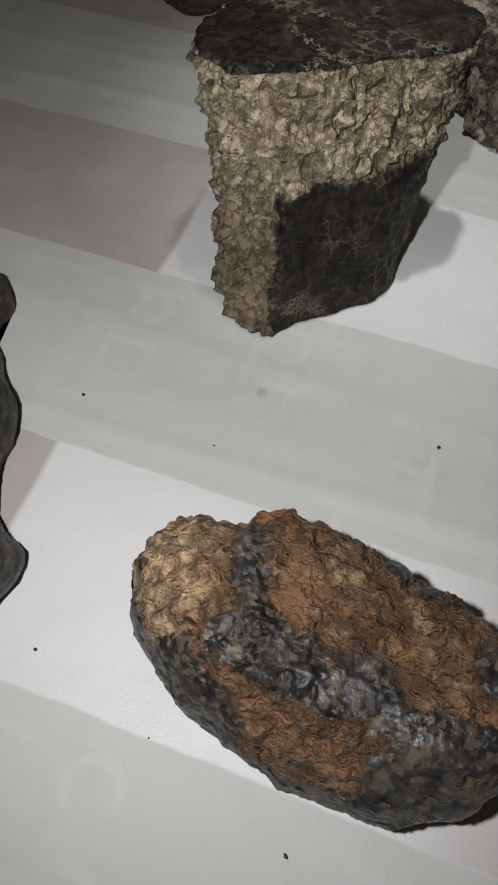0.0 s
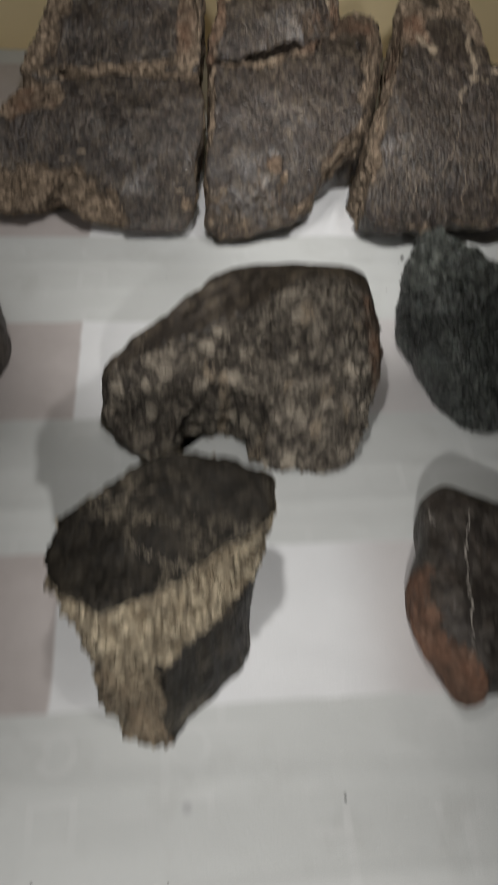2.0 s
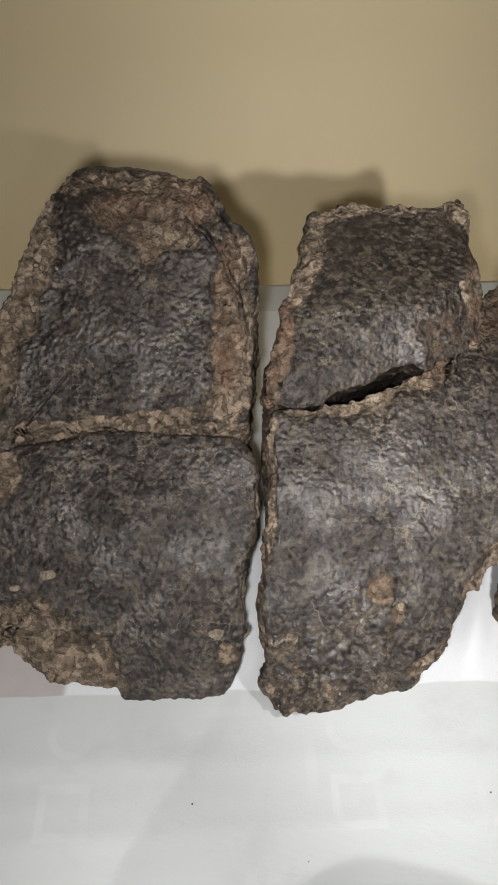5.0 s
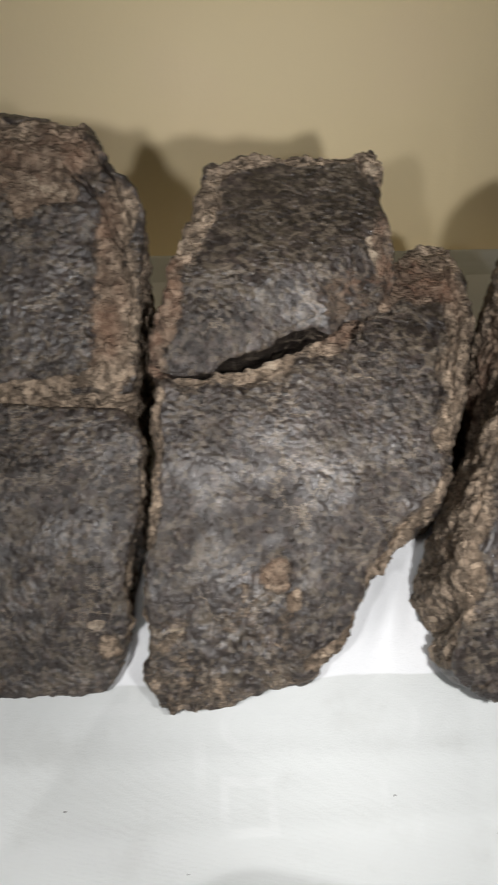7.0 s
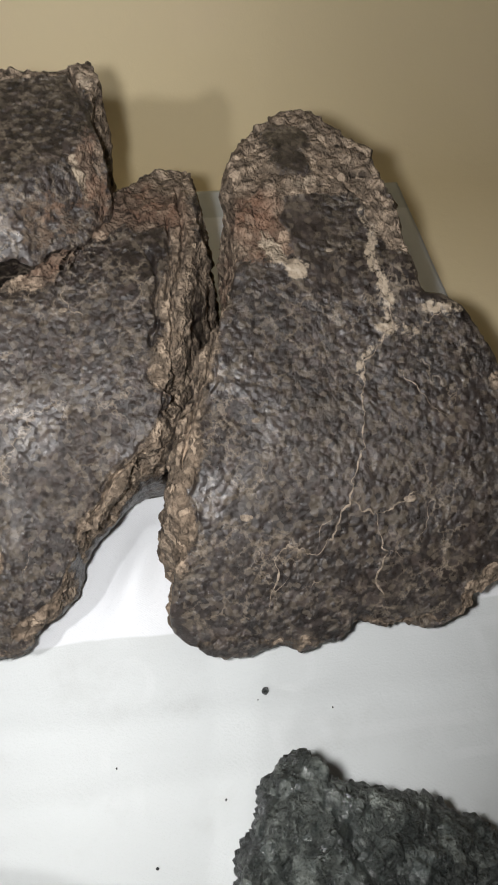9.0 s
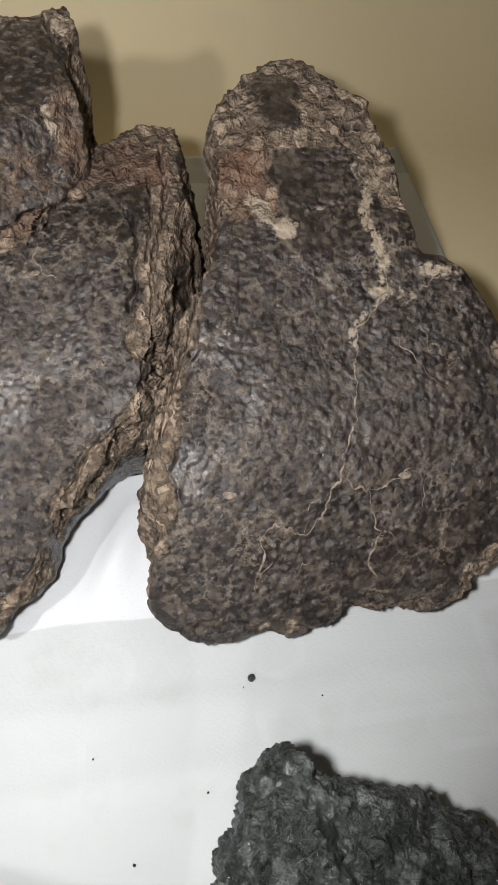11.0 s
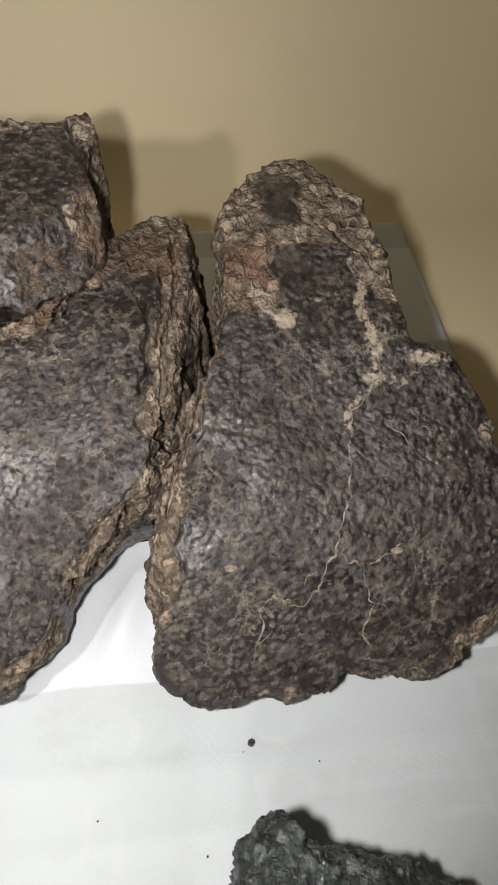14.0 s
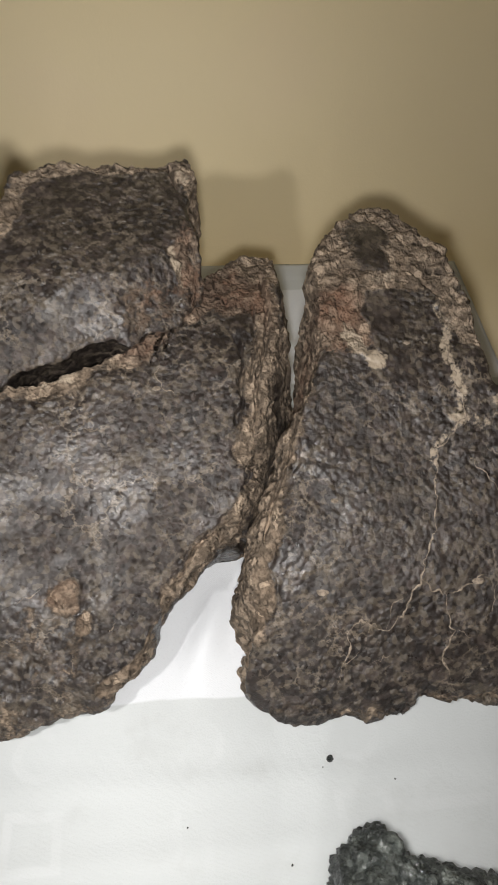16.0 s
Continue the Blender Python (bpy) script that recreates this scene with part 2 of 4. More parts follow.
def cloth_material():
    """White damask: satin bands between matt ones, with woven fields whose duller sheen is painted darker."""
    g = Graph("white_damask")
    xyz = g.add("ShaderNodeSeparateXYZ", Vector=g.place)
    wob = g.math("MULTIPLY", g.math("SUBTRACT", g.noise(30, 2), 0.5), 0.004)
    x, y = g.math("ADD", xyz.outputs[0], wob), g.math("ADD", xyz.outputs[1], wob)
    turn = g.math("FRACT", g.math("DIVIDE", g.math("ADD", y, 0.152 + 0.2045 * 8), 0.2045))
    satin = g.math("MULTIPLY", g.range(turn, 0.0, 0.008), g.range(turn, 0.48, 0.488, 1, 0))
    # darker tone paints the satin's angle-dependent sheen into its colour
    left = g.range(x, -0.158, -0.154, 1, 0)
    right = g.math("MULTIPLY", g.range(x, 0.005, 0.06), g.range(y, 0.36, 0.42, 1, 0))
    dull_sheen = g.math("MULTIPLY", satin, g.math("MAXIMUM", left, g.math("MULTIPLY", right, 0.6)))
    soft, blotch = g.noise(7, 3), g.noise(26, 4)
    matt = g.mix(soft, (0.605, 0.63, 0.625), (0.70, 0.725, 0.72))
    matt = g.mix(g.range(blotch, 0.52, 0.7, 0, 0.35), matt, (0.53, 0.545, 0.53))
    # faint woven squares and rings in the matt bands, their gloss painted as paler colour
    tile = g.add("ShaderNodeTexBrick", Scale=1.0, Mortar_Size=0.0035, Mortar_Smooth=0.6, Brick_Width=0.062, Row_Height=0.041)
    g.put(tile.inputs["Vector"], g.place)
    motif = g.math("MULTIPLY", tile.outputs["Fac"], g.range(g.noise(11, 1), 0.5, 0.6))
    matt = g.mix(g.math("MULTIPLY", motif, 0.13), matt, (0.86, 0.87, 0.88))
    u = g.math("MULTIPLY", g.math("SUBTRACT", g.math("FRACT", g.math("DIVIDE", g.math("ADD", x, 0.605), 0.07)), 0.5), 0.07)
    v = g.math("MULTIPLY", g.math("SUBTRACT", turn, 0.90), 0.2045)
    ring = g.math("ABSOLUTE", g.math("SUBTRACT", g.math("SQRT", g.math("ADD", g.math("MULTIPLY", u, u), g.math("MULTIPLY", v, v))), 0.0095))
    v = g.math("MULTIPLY", g.math("SUBTRACT", turn, 0.73), 0.2045)
    square = g.math("ABSOLUTE", g.math("SUBTRACT", g.math("MAXIMUM", g.math("ABSOLUTE", u), g.math("ABSOLUTE", v)), 0.0105))
    shapes = g.range(g.math("MINIMUM", ring, square), 0.0012, 0.0028, 1, 0)
    shapes = g.math("MULTIPLY", shapes, g.range(g.noise(16, 2), 0.45, 0.62, 0, 0.16))
    matt = g.mix(shapes, matt, (0.9, 0.91, 0.92))
    shine = g.mix(blotch, (0.79, 0.81, 0.83), (0.87, 0.89, 0.91))
    shine = g.mix(dull_sheen, shine, g.mix(g.noise(40, 4), (0.46, 0.42, 0.41), (0.62, 0.58, 0.57)))
    col = g.mix(satin, matt, shine)
    spot = g.add("ShaderNodeVectorMath", Vector=g.place)
    spot.operation = "DISTANCE"
    spot.inputs[1].default_value = (-0.082, 0.002, 0)
    col = g.mix(g.range(spot.outputs["Value"], 0.0015, 0.0042, 0.4, 0), col, (0.3, 0.3, 0.33))
    dirt = g.range(g.voronoi(21), 0.03, 0.07, 0.5, 0)
    dirt = g.math("MULTIPLY", dirt, g.range(g.noise(9, 2), 0.58, 0.66))
    col = g.mix(dirt, col, (0.5, 0.5, 0.48))
    def thread(direction, scale):
        w = g.add("ShaderNodeTexWave", Scale=scale, Distortion=1.2, Detail=2.0)
        w.bands_direction = direction
        g.put(w.inputs["Vector"], g.place)
        return w.outputs["Fac"]
    weave = g.blend(satin, g.math("ADD", thread("X", 700.0), thread("Y", 700.0)), g.math("MULTIPLY", thread("DIAGONAL", 520.0), 1.6))
    glint = g.noise(900, 2, 0.7)
    height = g.math("ADD", g.math("MULTIPLY", weave, 0.000014), g.math("MULTIPLY", g.math("ADD", blotch, g.math("MULTIPLY", glint, 0.25)), 0.0007))
    g.bump(height, 1.0, 1.0)
    col = g.mix(g.math("MULTIPLY", g.range(glint, 0.55, 0.75), g.math("MULTIPLY", satin, 0.16)), col, (0.5, 0.5, 0.52))
    return g.set(Base_Color=col, Roughness=g.blend(satin, 0.62, 0.42), Sheen_Weight=0.15, Specular_IOR_Level=0.35)


def wall_material():
    g = Graph("beige_paint")
    a, b = g.noise(3.2, 3), g.noise(11, 4)
    col = g.mix(a, (0.80, 0.67, 0.42), (0.86, 0.73, 0.47))
    col = g.mix(g.range(b, 0.45, 0.7, 0, 0.35), col, (0.83, 0.68, 0.455))
    g.bump(g.math("ADD", g.noise(160, 4), g.math("MULTIPLY", g.noise(700, 2), 0.4)), 0.0003, 0.7)
    return g.set(Base_Color=col, Roughness=0.6, Specular_IOR_Level=0.3)


def plain_wood():
    g = Graph("brown_wood")
    w = g.add("ShaderNodeTexWave", Scale=9.0, Distortion=6.0, Detail=4.0)
    g.put(w.inputs["Vector"], g.place)
    return g.set(Base_Color=g.mix(w.outputs["Fac"], (0.16, 0.09, 0.05), (0.24, 0.14, 0.08)), Roughness=0.5)


def floor_material():
    g = Graph("grey_floor")
    return g.set(Base_Color=g.mix(g.noise(6, 5), (0.2, 0.19, 0.18), (0.3, 0.29, 0.27)), Roughness=0.6)


SLAB = stone_material("slab_stone", (0.0205, 0.0152, 0.0128), (0.036, 0.0278, 0.0238), (0.19, 0.138, 0.094), (0.34, 0.262, 0.19), (0.20, 0.095, 0.055), blotch=0.44, skin_rough=0.33, relief=0.0017, fleck=0.36, skin_spec=0.58, craze=0.3)
WEDGE = stone_material("wedge_stone", (0.011, 0.0095, 0.0075), (0.018, 0.0155, 0.012), (0.36, 0.285, 0.19), (0.72, 0.62, 0.45), (0.25, 0.18, 0.12), grain=260, skin_rough=0.5, cracks=0.8, fleck=0.12, core_relief=0.0027, blotch=0.58, core_rough=0.6, pale=(0.24, 0.205, 0.155), skin_spec=0.22, craze=0.75)
RUSTY = stone_material("rusty_stone", (0.011, 0.0108, 0.011), (0.029, 0.0285, 0.0295), (0.33, 0.205, 0.12), (0.58, 0.41, 0.26), (0.23, 0.108, 0.052), grain=320, cracks=0.1, core_relief=0.0028, skin_rough=0.3, fleck=0.45, blotch=0.5, core_rough=0.45, core_grain=200.0, skin_spec=0.4, craze=0.1)
PITTED = stone_material("pitted_stone", (0.026, 0.0215, 0.018), (0.043, 0.036, 0.03), (0.085, 0.07, 0.058), (0.44, 0.385, 0.31), (0.22, 0.115, 0.065), grain=150, cracks=0.25, core_relief=0.003, blotch=0.57, core_rough=0.6, skin_spec=0.4)
VEINED = stone_material("veined_stone", (0.026, 0.022, 0.019), (0.044, 0.036, 0.03), (0.15, 0.085, 0.055), (0.24, 0.145, 0.10), (0.17, 0.075, 0.042), grain=220, cracks=0.0, relief=0.0007, core_relief=0.0008, skin_rough=0.45, pale=(0.36, 0.33, 0.29), skin_spec=0.35, craze=0.0)
BLACK = stone_material("black_stone", (0.017, 0.0205, 0.019), (0.037, 0.043, 0.040), (0.06, 0.068, 0.062), (0.19, 0.205, 0.185), (0.07, 0.07, 0.06), core_grain=170.0, core_rough=0.32, core_relief=0.0038, grain=190, cracks=0.0, skin_rough=0.24, relief=0.003, fleck=0.6, craze=0.0, skin_spec=0.8, pale=(0.30, 0.33, 0.30))
def vein_material(name, dark, pale):
    g = Graph(name)
    grains = g.noise(500, 4, 0.7)
    g.bump(grains, 0.0004, 0.8)
    return g.set(Base_Color=g.mix(g.range(grains, 0.35, 0.65), dark, pale), Roughness=0.75)


THREAD = vein_material("pale_mineral", (0.14, 0.11, 0.08), (0.36, 0.29, 0.22))
WHITE_THREAD = vein_material("white_mineral", (0.22, 0.20, 0.18), (0.42, 0.39, 0.35))
CLOTH, WALL, WOOD, FLOOR = cloth_material(), wall_material(), plain_wood(), floor_material()


# ---- builders ----
def mesh_object(name, verts, faces, material, parent=None, smooth=True):
    me = bpy.data.meshes.new(name)
    me.from_pydata([tuple(v) for v in verts], [], faces)
    me.materials.append(material)
    if smooth:
        me.shade_smooth()
    me.update()
    ob = new(name, me)
    ob.parent = parent
    return ob


def box_mesh(name, lo, hi, material, parent=None, bevel=0.004):
    bm = bmesh.new()
    bmesh.ops.create_cube(bm, size=1.0)
    for v in bm.verts:
        v.co = Vector([a + (b - a) * (c + 0.5) for a, b, c in zip(lo, hi, v.co)])
    bmesh.ops.bevel(bm, geom=bm.edges[:], offset=bevel, segments=2, affect="EDGES")
    me = bpy.data.meshes.new(name)
    bm.to_mesh(me)
    bm.free()
    me.materials.append(material)
    ob = new(name, me)
    ob.parent = parent
    return ob


def stone(name, outline, height, centre, material, base=None, inset=0.06, flare=0.0, left_flare=0.0, wrap=0.0, lean=0.0, bulge=0.002, edge=0.012, drop=0.005, jag=0.0012,
          skin_relief=0.00038, core_relief=0.0018, lumps=0.0012, masks=None, undercut=1.0, whole=True, count=560, rings=110, sides=40, seed=1):
    """A stone over its outline in plan: a top that follows height(x, y), rough sides that go down to the cloth, and a base."""
    o = closed_curve(outline, count)
    c = np.array(centre) / 100
    flat = np.column_stack([o, np.zeros(count)])
    tangent = np.roll(o, -1, 0) - np.roll(o, 1, 0)
    outward = np.column_stack([tangent[:, 1], -tangent[:, 0]])
    outward /= np.linalg.norm(outward, axis=1)[:, None]
    o = o + outward * (jag * fbm(flat, 90, 4, seed + 50, 0.65))[:, None]
    arm = o - c
    reach = np.linalg.norm(arm, axis=1)
    if base:
        b = closed_curve(base, 400) - c
        ang = np.arctan2(b[:, 1], b[:, 0])
        order = np.argsort(ang)
        far = jag * fbm(flat, 70, 4, seed + 60, 0.65) + np.interp(np.arctan2(arm[:, 1], arm[:, 0]), ang[order], np.linalg.norm(b, axis=1)[order], period=2 * math.pi)
        foot = c + arm / reach[:, None] * far[:, None]
    else:
        foot = c + arm * (1 - inset) + outward * (flare * np.maximum(outward[:, 0], 0) * ramp(height(o[:, 0], o[:, 1]), 0.055, 0.085))[:, None]
        under = lean * height(o[:, 0], o[:, 1]) * ramp(-outward[:, 1], 0.0, 0.6) * (1 - (0.4 if flare else 0.0) * ramp(outward[:, 0], 0.15, 0.5))
        span = 61
        under = np.convolve(np.concatenate([under[-span:], under, under[:span]]), np.ones(span) / span, "same")[span:-span]
        foot[:, 1] += under
        foot[:, 0] -= left_flare * ramp(-outward[:, 0], 0.3, 0.8) * ramp(o[:, 1], 0.455, 0.505) * (1 - ramp(o[:, 1], 0.54, 0.58))
    parts, on_side = [], []
    for i in range(1, rings + 1):
        s = 1 - (1 - i / rings) ** 1.5
        p = c + arm * s
        t = np.clip(1 - (1 - s) * reach / edge, 0, 1)
        z = np.maximum(height(p[:, 0], p[:, 1]) - drop * (1 - np.sqrt(1 - t * t * 0.999)), 0.003)
        parts.append(np.column_stack([p, z]))
        on_side.append(np.full(count, 0.0))
    rim = parts[-1][:, 2]
    for i in range(1, sides + 1):
        k = i / sides
        p = o + (foot - o) * k ** undercut + outward * (bulge * math.sin(math.pi * k))
        parts.append(np.column_stack([p, rim * (1 - k)]))
        on_side.append(1 - wrap * ramp(-outward[:, 1], 0.1, 0.55))
    mid_z = float(height(c[:1], c[1:])[0])
    v = np.vstack([[[c[0], c[1], mid_z]], *parts, [[c[0], c[1], 0.0]]])
    side = np.concatenate([[0.0], *on_side, [1.0]])
    n = rings + sides
    faces = [(0, 1 + j, 1 + (j + 1) % count) for j in range(count)]
    for i in range(n - 1):
        a, d = 1 + i * count, 1 + (i + 1) * count
        faces += [(a + j, d + j, d + (j + 1) % count, a + (j + 1) % count) for j in range(count)]
    last = 1 + (n - 1) * count
    faces += [(len(v) - 1, last + (j + 1) % count, last + j) for j in range(count)]
    ob = mesh_object(name, v, faces, material)
    me = ob.data
    normal = np.empty(len(v) * 3)
    me.vertex_normals.foreach_get("vector", normal)
    normal = normal.reshape(-1, 3)
    made = masks(v, side) if masks else {}
    broken = np.clip(made.get("broken", side), 0, 1)
    shift = lumps * fbm(v, 38, 2, seed)
    shift += core_relief * broken * (fbm(v, 150, 3, seed + 7, 0.6) - 1.1 * (cells(v, 210, seed) - 0.5))
    rough_patch = 0.6 + 0.8 * ramp(fbm(v, 22, 2, seed + 15), -0.3, 0.5)
    shift += skin_relief * (1 - broken) * rough_patch * (0.5 * fbm(v, 120, 2, seed + 9) - 1.5 * (np.minimum(cells(v, 300, seed + 3), 0.75) - 0.4) + 0.35 * smooth_noise(v * 620, seed + 5))
    shift -= 0.0011 * ramp(broken + 0.25 * fbm(v, 140, 2, seed + 21), 0.42, 0.62) * (1 - side)
    shift += made.get("lift", 0.0)
    v = v + normal * shift[:, None]
    v[:, 2] = np.maximum(v[:, 2], 0.0)
    v[last:, 2] = 0.0
    me.vertices.foreach_set("co", v.ravel())
    for key in ("broken", "rust", "vein"):
        values = np.clip(made[key], 0, 1) if key in made else (side if key == "broken" else np.zeros(len(v)))
        me.attributes.new(key, "FLOAT", "POINT").data.foreach_set("value", values.astype(np.float32))
    me.update()
    if whole:
        return ob
    # a stone with parts: an empty at its foot that holds the body
    ob.name = "body"
    thing = new(name)
    thing.empty_display_size = 0.02
    thing.location = (c[0], c[1], 0)
    ob.parent = thing
    ob.matrix_parent_inverse = Matrix.Translation((-c[0], -c[1], 0))
    return ob


def surface_z(ob, x, y):
    hit, place, normal, index = ob.ray_cast((x, y, 1.0), (0, 0, -1))
    return place.z if hit else 0.0


def vein(ob, line, width, material, seed, name="vein"):
    """A thin mineral thread let into a stone's top, along a wandering line in centimetres of the plan; width in millimetres."""
    pts = np.array(line, float) / 100
    run = np.concatenate([[0], np.cumsum(np.linalg.norm(np.diff(pts, axis=0), axis=1))])
    at = np.arange(0, run[-1], 0.0006)
    path = np.column_stack([np.interp(at, run, pts[:, 0]), np.interp(at, run, pts[:, 1]), np.zeros(len(at))])
    wander = np.column_stack([fbm(path, 130, 3, seed, 0.7), fbm(path, 130, 3, seed + 31, 0.7), np.zeros(len(at))])
    jitter = np.column_stack([fbm(path, 620, 2, seed + 71, 0.7), fbm(path, 620, 2, seed + 91, 0.7), np.zeros(len(at))])
    path = path + 0.0014 * wander + 0.0007 * jitter
    thick = width / 2000 * np.clip(0.6 + 1.0 * fbm(path, 340, 2, seed + 5), 0.3, 2.0) * np.clip(np.minimum(at, run[-1] - at) / 0.006, 0.15, 1)
    way = np.gradient(path, axis=0)
    across = np.column_stack([-way[:, 1], way[:, 0], np.zeros(len(at))])
    across /= np.linalg.norm(across, axis=1)[:, None] + 1e-9
    verts, faces = [], []
    for p, a, w in zip(path, across, thick):
        for k, lift in ((-1.0, -0.0006), (-0.45, 0.00012), (0.45, 0.00012), (1.0, -0.0006)):
            q = p + a * w * k
            verts.append((q[0], q[1], surface_z(ob, q[0], q[1]) + lift))
    for i in range(len(at) - 1):
        for k in range(3):
            faces.append((4 * i + k, 4 * i + k + 1, 4 * i + k + 5, 4 * i + k + 4))
        faces.append((4 * i + 3, 4 * i, 4 * i + 4, 4 * i + 7))
    faces += [(3, 2, 1, 0), tuple(4 * (len(at) - 1) + k for k in range(4))]
    made = mesh_object(name, verts, faces, material, ob.parent)
    made.matrix_parent_inverse = ob.matrix_parent_inverse
    return made


def chip(ob, x, y, size, material, seed, name="chip", flat=0.35):
    """A small pale inclusion in a stone's top."""
    bm = bmesh.new()
    bmesh.ops.create_icosphere(bm, subdivisions=3, radius=1.0)
    z = surface_z(ob, x / 100, y / 100)
    for v in bm.verts:
        k = 1 + 0.22 * noise.noise(v.co * 1.7 + Vector((seed, 0, 0)))
        v.co = Vector((x / 100 + v.co.x * size * k * 1.3 / 1000, y / 100 + v.co.y * size * k / 1000, z + v.co.z * size * flat / 1000))
    me = bpy.data.meshes.new(name)
    bm.to_mesh(me)
    bm.free()
    me.materials.append(material)
    me.shade_smooth()
    made = new(name, me)
    made.parent = ob.parent
    made.matrix_parent_inverse = ob.matrix_parent_inverse
    return made


def hairlines(ob, material, starts, seed):
    """Fine branching cracks filled with pale mineral."""
    rng = np.random.RandomState(seed)
    for n, (x, y, angle, length) in enumerate(starts):
        line, a = [(x, y)], math.radians(angle)
        for _ in range(int(length / 0.5)):
            a += rng.uniform(-0.55, 0.55)
            line.append((line[-1][0] + 0.5 * math.cos(a), line[-1][1] + 0.5 * math.sin(a)))
        vein(ob, line, 0.6, material, seed + 7 * n, "crack")


def most(*values):
    out = values[0]
    for v in values[1:]:
        out = np.maximum(out, v)
    return out


# ---- structure ----
def build_setting():
    # a beige sheet lies under the cloth and sweeps up behind it
    radius, profile = 0.14, [(-0.84, 0.0), (-0.3, 0.0), (0.3, 0.0), (0.70, 0.0), (0.80, 0.0)]
    for n in range(1, 17):
        a = math.radians(90 * n / 16)
        profile.append((0.80 + radius * math.sin(a), radius * (1 - math.cos(a))))
    profile += [(0.80 + radius, z) for z in (0.5, 0.7, 0.95, 1.3)]
    xs = np.linspace(-1.3, 1.4, 60)
    verts = [(x, y + 0.004 * math.sin(3.1 * x + 2 * z) * min(1, z * 4), z - 0.0045) for y, z in profile for x in xs]
    nx = len(xs)
    faces = [(j * nx + i, j * nx + i + 1, (j + 1) * nx + i + 1, (j + 1) * nx + i) for j in range(len(profile) - 1) for i in range(nx - 1)]
    sheet = mesh_object("backdrop", verts, faces, WALL)
    solid = sheet.modifiers.new("thickness", "SOLIDIFY")
    solid.thickness, solid.offset = 0.001, -1
    tagged(sheet, "plain beige sheet sweeping up behind the table", "backdrop", kind="structure")
    wall = box_mesh("wall_back", (-1.6, 0.97, -0.76), (1.7, 1.08, 1.7), WALL, bevel=0.002)
    tagged(wall, "plain beige painted wall behind the table", "wall", kind="structure")
    floor = box_mesh("floor", (-1.6, -1.7, -0.82), (1.7, 0.97, -0.76), FLOOR, bevel=0.002)
    tagged(floor, "plain grey floor under the table", "floor", kind="structure")
    table = new("table")
    table.location = (0.05, 0.0, -0.76)
    tagged(table, "plain brown wooden table against the wall", "table")
    box_mesh("tabletop", (-1.4, -0.85, 0.722), (1.4, 0.95, 0.7543), WOOD, table)
    for x in (-1.34, 1.28):
        for y in (-0.8, 0.87):
            box_mesh("leg", (x, y, 0.0), (x + 0.06, y + 0.06, 0.722), WOOD, table)


def build_cloth():
    xs = np.concatenate([np.linspace(-0.82, -0.30, 20)[:-1], np.linspace(-0.30, 0.273, 190)])
    ys = np.concatenate([np.linspace(-0.83, -0.27, 22)[:-1], np.linspace(-0.27, 0.797, 340)])
    gx, gy = np.meshgrid(xs, ys)
    p = np.column_stack([gx.ravel(), gy.ravel(), np.zeros(gx.size)])
    z = -0.0012 + 0.0007 * fbm(p * np.array([0.35, 1.6, 1]), 14, 3, 5) + 0.0002 * fbm(p, 60, 3, 8)
    for y0, w, h, slant in ((-0.036, 0.004, 0.0007, 0.03), (0.012, 0.006, 0.0005, -0.02), (0.186, 0.005, 0.0008, 0.02), (0.215, 0.004, 0.0006, 0.0), (0.395, 0.005, 0.0007, 0.02), (0.425, 0.006, 0.0006, -0.01)):
        z += h * np.exp(-((p[:, 1] - y0 - slant * p[:, 0] + 0.004 * smooth_noise(p * 9, 4)) / w) ** 2)
    z = np.minimum(z, -0.0001)
    # a soft fold in the gap between two slabs, raised to imitate the slab's shadow there
    z += 0.006 * np.exp(-((p[:, 0] - 0.062 - 0.35 * (p[:, 1] - 0.48)) / 0.008) ** 2 - ((p[:, 1] - 0.492) / 0.022) ** 2)
    p[:, 2] = z
    nx, ny = len(xs), len(ys)
    faces = [(j * nx + i, j * nx + i + 1, (j + 1) * nx + i + 1, (j + 1) * nx + i) for j in range(ny - 1) for i in range(nx - 1)]
    ob = mesh_object("tablecloth", p, faces, CLOTH)
    solid = ob.modifiers.new("thickness", "SOLIDIFY")
    solid.thickness, solid.offset = 0.0008, -1
    tagged(ob, "white damask tablecloth with satin bands lying on the table", "tablecloth")


build_setting()
build_cloth()


# ---- the leaning slabs at the wall ----
SLABS = "dark slab fragments by the wall"


